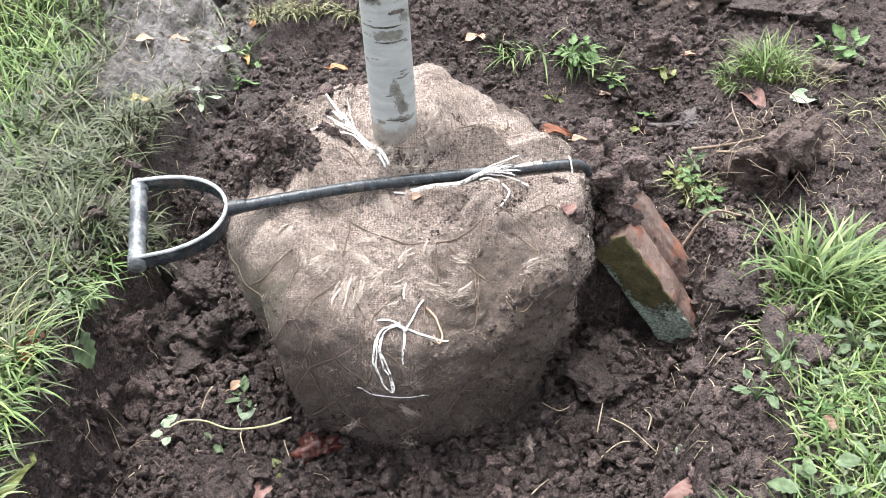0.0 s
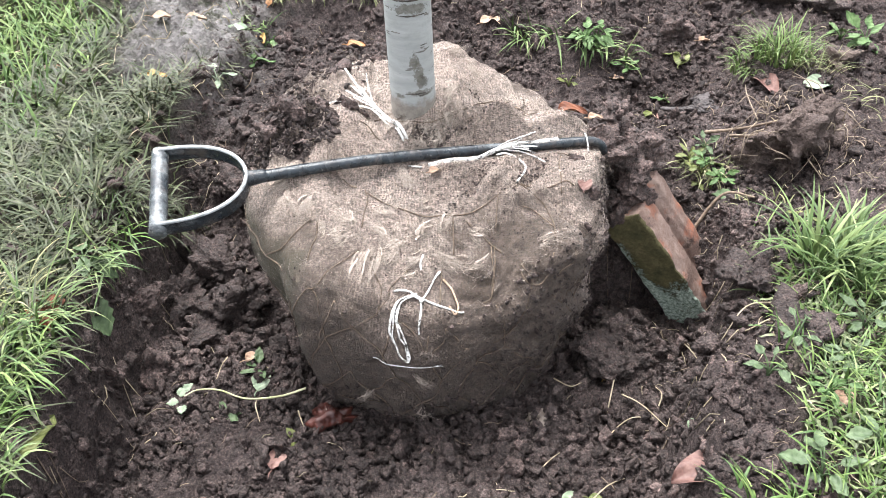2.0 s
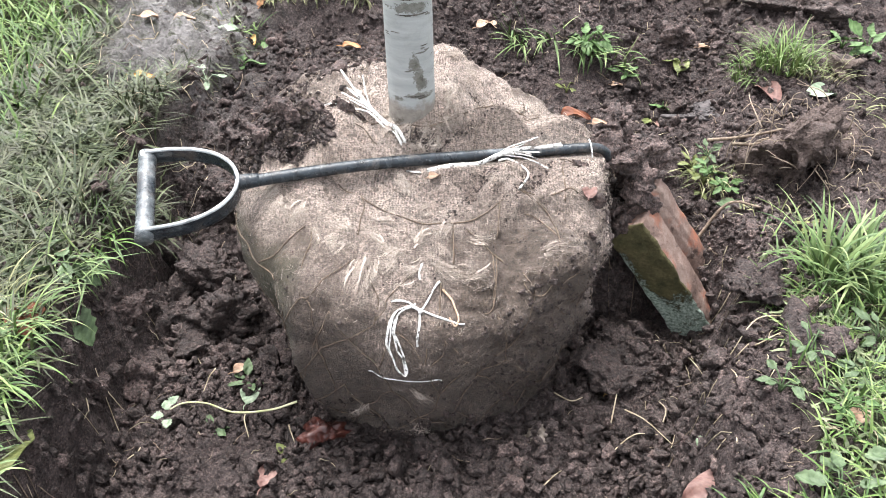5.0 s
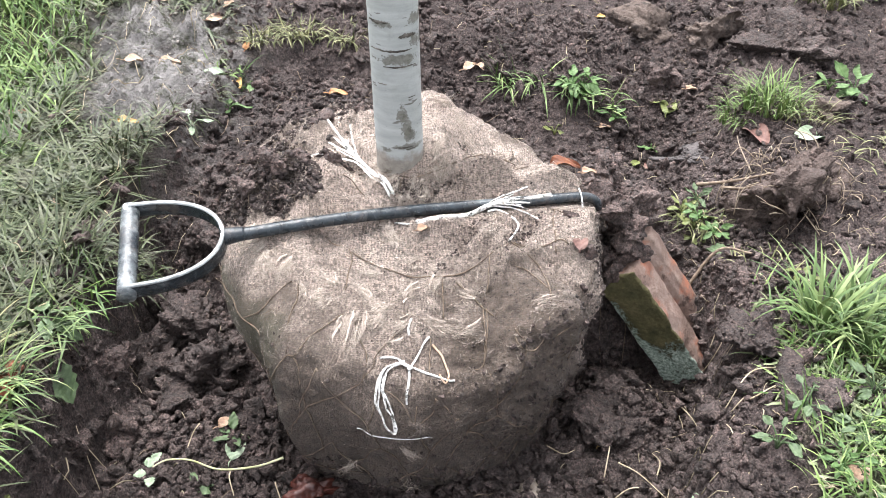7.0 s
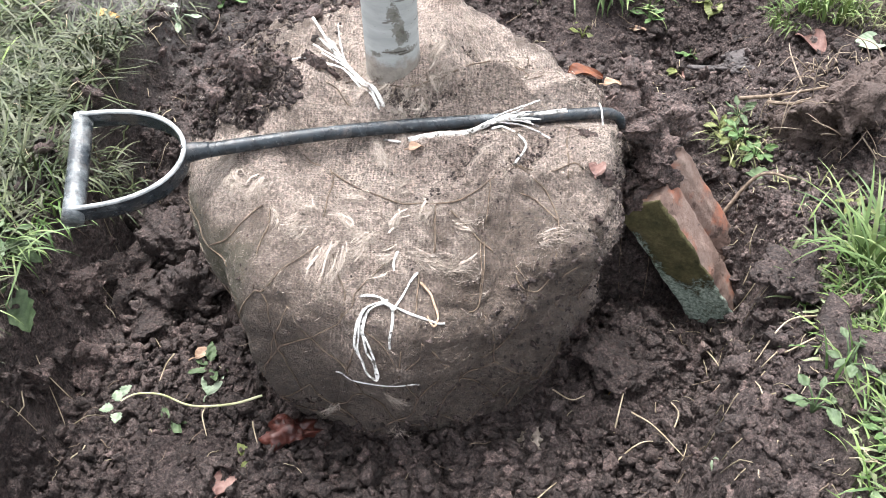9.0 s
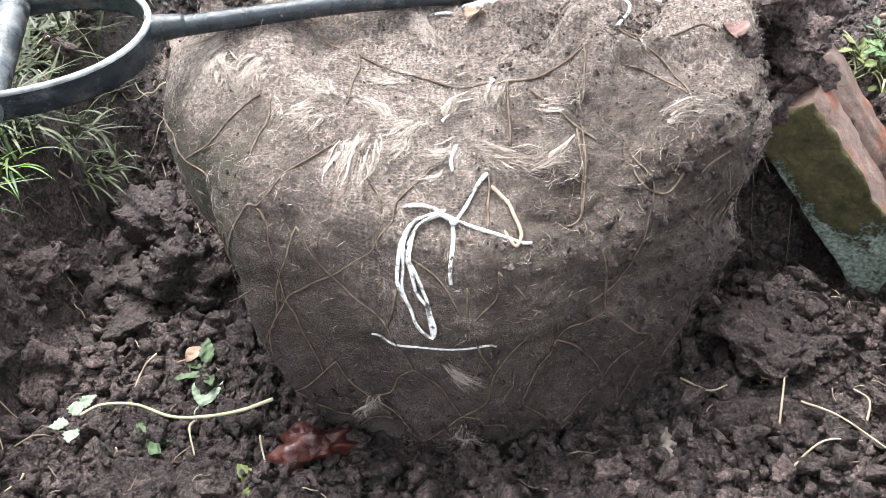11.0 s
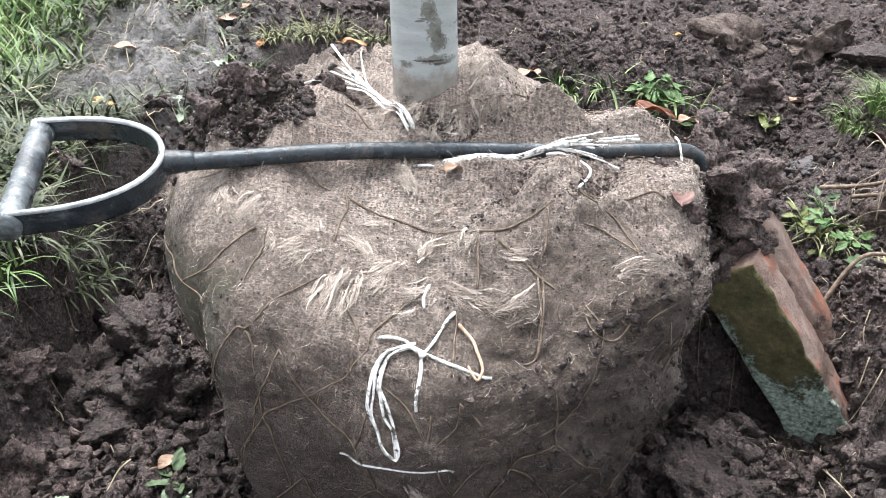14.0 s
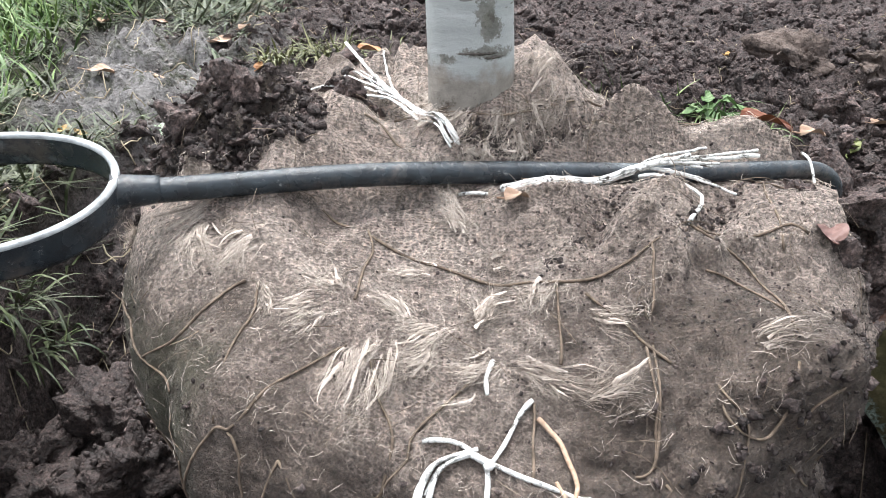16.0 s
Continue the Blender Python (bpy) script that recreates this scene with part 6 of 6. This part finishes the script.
clod("soil_clod", 0.605, 0.585, 0.062, 0.55, GREYSOIL, "smooth grey slab of soil cut by a spade", "clod", 44, 0.42, 5)
clod("soil_clod", 0.885, 0.625, 0.045, 0.7, CLAY, "reddish clod of clay beside grass", "clod", 13, 0.4, 4)
for x, y, r, k in ((-0.204, 0.034, 0.016, 131), (-0.168, 0.064, 0.020, 132), (-0.150, 0.026, 0.014, 133), (-0.187, 0.090, 0.017, 134), (-0.142, 0.104, 0.014, 135), (-0.120, 0.235, 0.018, 136), (-0.060, 0.300, 0.015, 137), (-0.088, 0.098, 0.014, 31), (-0.070, 0.105, 0.009, 32), (-0.10, 0.112, 0.010, 33), (0.262, 0.03, 0.010, 34), (0.28, -0.02, 0.013, 35)):
    clod("soil_clod", x, y, r, 0.8, SOIL, "small dark lump of soil on the burlap", "clod", k, 0.4, 3, 0, over(x, y, 0)[2])
for x, y, r, z, k in ((0.345, 0.082, 0.022, 0.272, 46), (0.372, 0.092, 0.026, 0.300, 47), (0.335, 0.100, 0.026, 0.290, 48), (0.336, 0.106, 0.026, 0.372, 40), (0.338, 0.135, 0.032, 0.372, 41), (0.365, 0.105, 0.030, 0.335, 42), (0.312, 0.150, 0.018, 0.385, 43), (0.375, 0.165, 0.035, 0.355, 44), (0.345, 0.20, 0.030, 0.385, 45)):
    clod("soil_clod", x, y, r, 0.8, SOIL, "dark crumbly clod of soil at the spade's end", "clod", k, 0.5, 4, 50 * k, z)
clod("stone", 0.207, -0.177, 0.017, 0.75, STONE, "small pale brown stone on loose soil", "stone", 14, 0.35, 4)
clod("stone", -0.112, -0.186, 0.030, 0.8, WETRED, "wet dark red stone under the root ball", "stone", 16, 0.4, 4, 30)

STRAW = plain("dry_straw", (0.18, 0.145, 0.095), (0.46, 0.39, 0.28), 40, 0.7, 0.0004, 0.3, island=0.35)


def stalk_thing(points, rad, name, label, mat=STRAW):
    pts = [(x, y, float(ground_z(x, y)) + up) for x, y, up in points]
    v, f = tube(spline(pts, 24), np.linspace(rad, rad * 0.6, 24), 6)
    return tagged(new(name, mesh(name, v, f, mat)), label, "straw" if mat is STRAW else "root")


for pts in ([(0.32, -0.165, 0.012), (0.335, -0.115, 0.02), (0.345, -0.08, 0.015)], [(0.31, -0.22, 0.01), (0.35, -0.19, 0.018), (0.39, -0.18, 0.012)], [(0.345, -0.14, 0.012), (0.37, -0.17, 0.02), (0.40, -0.22, 0.012)],
            [(0.21, -0.275, 0.01), (0.225, -0.262, 0.02), (0.238, -0.245, 0.012)], [(0.24, -0.10, 0.012), (0.265, -0.115, 0.015), (0.285, -0.105, 0.012)], [(0.40, -0.16, 0.01), (0.41, -0.135, 0.016), (0.405, -0.11, 0.01)],
            [(0.56, -0.12, 0.012), (0.50, -0.15, 0.02), (0.46, -0.19, 0.012)], [(0.49, -0.19, 0.01), (0.55, -0.165, 0.02), (0.62, -0.20, 0.02)], [(-0.24, -0.15, 0.012), (-0.235, -0.175, 0.02), (-0.225, -0.20, 0.01)], [(0.27, -0.34, 0.01), (0.30, -0.315, 0.016), (0.33, -0.29, 0.01)],
            [(-0.17, -0.17, 0.012), (-0.165, -0.185, 0.018), (-0.155, -0.21, 0.01)], [(-0.30, -0.07, 0.02), (-0.305, -0.09, 0.025), (-0.31, -0.115, 0.01)], [(0.22, -0.41, 0.01), (0.20, -0.39, 0.02), (0.17, -0.43, 0.01)], [(0.46, -0.02, 0.03), (0.475, -0.045, 0.03), (0.48, -0.08, 0.01)]):
    stalk_thing(pts, 0.0013, "straw_stalk", "dry pale straw stalk on loose soil")
for pts in ([(0.56, 0.39, 0.03), (0.63, 0.40, 0.04), (0.70, 0.39, 0.035)], [(0.62, 0.42, 0.02), (0.66, 0.38, 0.04), (0.72, 0.40, 0.03)], [(0.50, 0.17, 0.02), (0.55, 0.19, 0.03), (0.60, 0.17, 0.02)]):
    stalk_thing(pts, 0.0035, "root", "brown woody root lying on soil", ROOT)


def litter(count, box, lo, hi, rad, mat, seed, name, label, keep):
    r = np.random.RandomState(seed)
    out = []
    while len(out) < count:
        x, y = r.uniform(box[0], box[1]), r.uniform(box[2], box[3])
        if ((x - BX) / RX) ** 2 + ((y - BY) / RY) ** 2 < 1 or r.rand() > keep(x, y):
            continue
        a, ln, c = r.uniform(0, 6.3), r.uniform(lo, hi) * r.uniform(0.5, 1), r.normal(0, 0.22)
        us = np.linspace(-0.5, 0.5, 5)
        px, py = x + math.cos(a) * ln * us - math.sin(a) * c * ln * us * us, y + math.sin(a) * ln * us + math.cos(a) * c * ln * us * us
        z = ground_z(px, py) + 0.005 + r.uniform(0, 0.008) + 0.15 * ln * (0.25 - us * us)
        out.append(tube(xyz(px, py, z), rad * r.uniform(0.6, 1.3), 4))
    return tagged(new(name, mesh(name, *joined(out), mat)), label, "straw", kind="stuff")


litter(300, (-0.6, 1.2, -0.55, 1.4), 0.010, 0.035, 0.0007, STRAW, 21, "straw_litter", "short bits of pale straw on the soil", lambda x, y: 1.0)
litter(260, (0.40, 0.85, -0.5, 0.5), 0.012, 0.045, 0.0007, STRAW, 22, "straw_litter", "dry straw and grass bits at the pit's edge", lambda x, y: 1.0)
litter(350, (-0.6, 1.2, -0.55, 1.4), 0.015, 0.05, 0.0008, ROOT, 23, "root_litter", "thin brown roots on the soil", lambda x, y: 1.0)
def mud_crumbs():
    r = np.random.RandomState(77)
    x, y = r.uniform(-0.85, -0.3, 3000), r.uniform(0.4, 1.3, 3000)
    ok = r.rand(3000) < mud_mask(x, y)
    x, y = x[ok], y[ok]
    size = 0.0014 * 3 ** r.rand(len(x)) ** 1.5
    v, f = scatter(tiny, xyz(x, y, ground_z(x, y)), size, r)
    return tagged(new("mud_lumps", mesh("mud_lumps", v, f, MUD, flat=True)), "pale grey lumps of trodden mud", "mud", kind="stuff")


MUD = plain("pale_mud", (0.09, 0.078, 0.07), (0.26, 0.235, 0.215), 45, 0.75, 0.003, 0.35, island=0.3)
mud_crumbs()
litter(260, (-1.0, -0.38, -0.3, 1.2), 0.02, 0.07, 0.0009, STRAW, 24, "straw_litter", "dry grass stalks on the muddy bank", lambda x, y: 0.9)
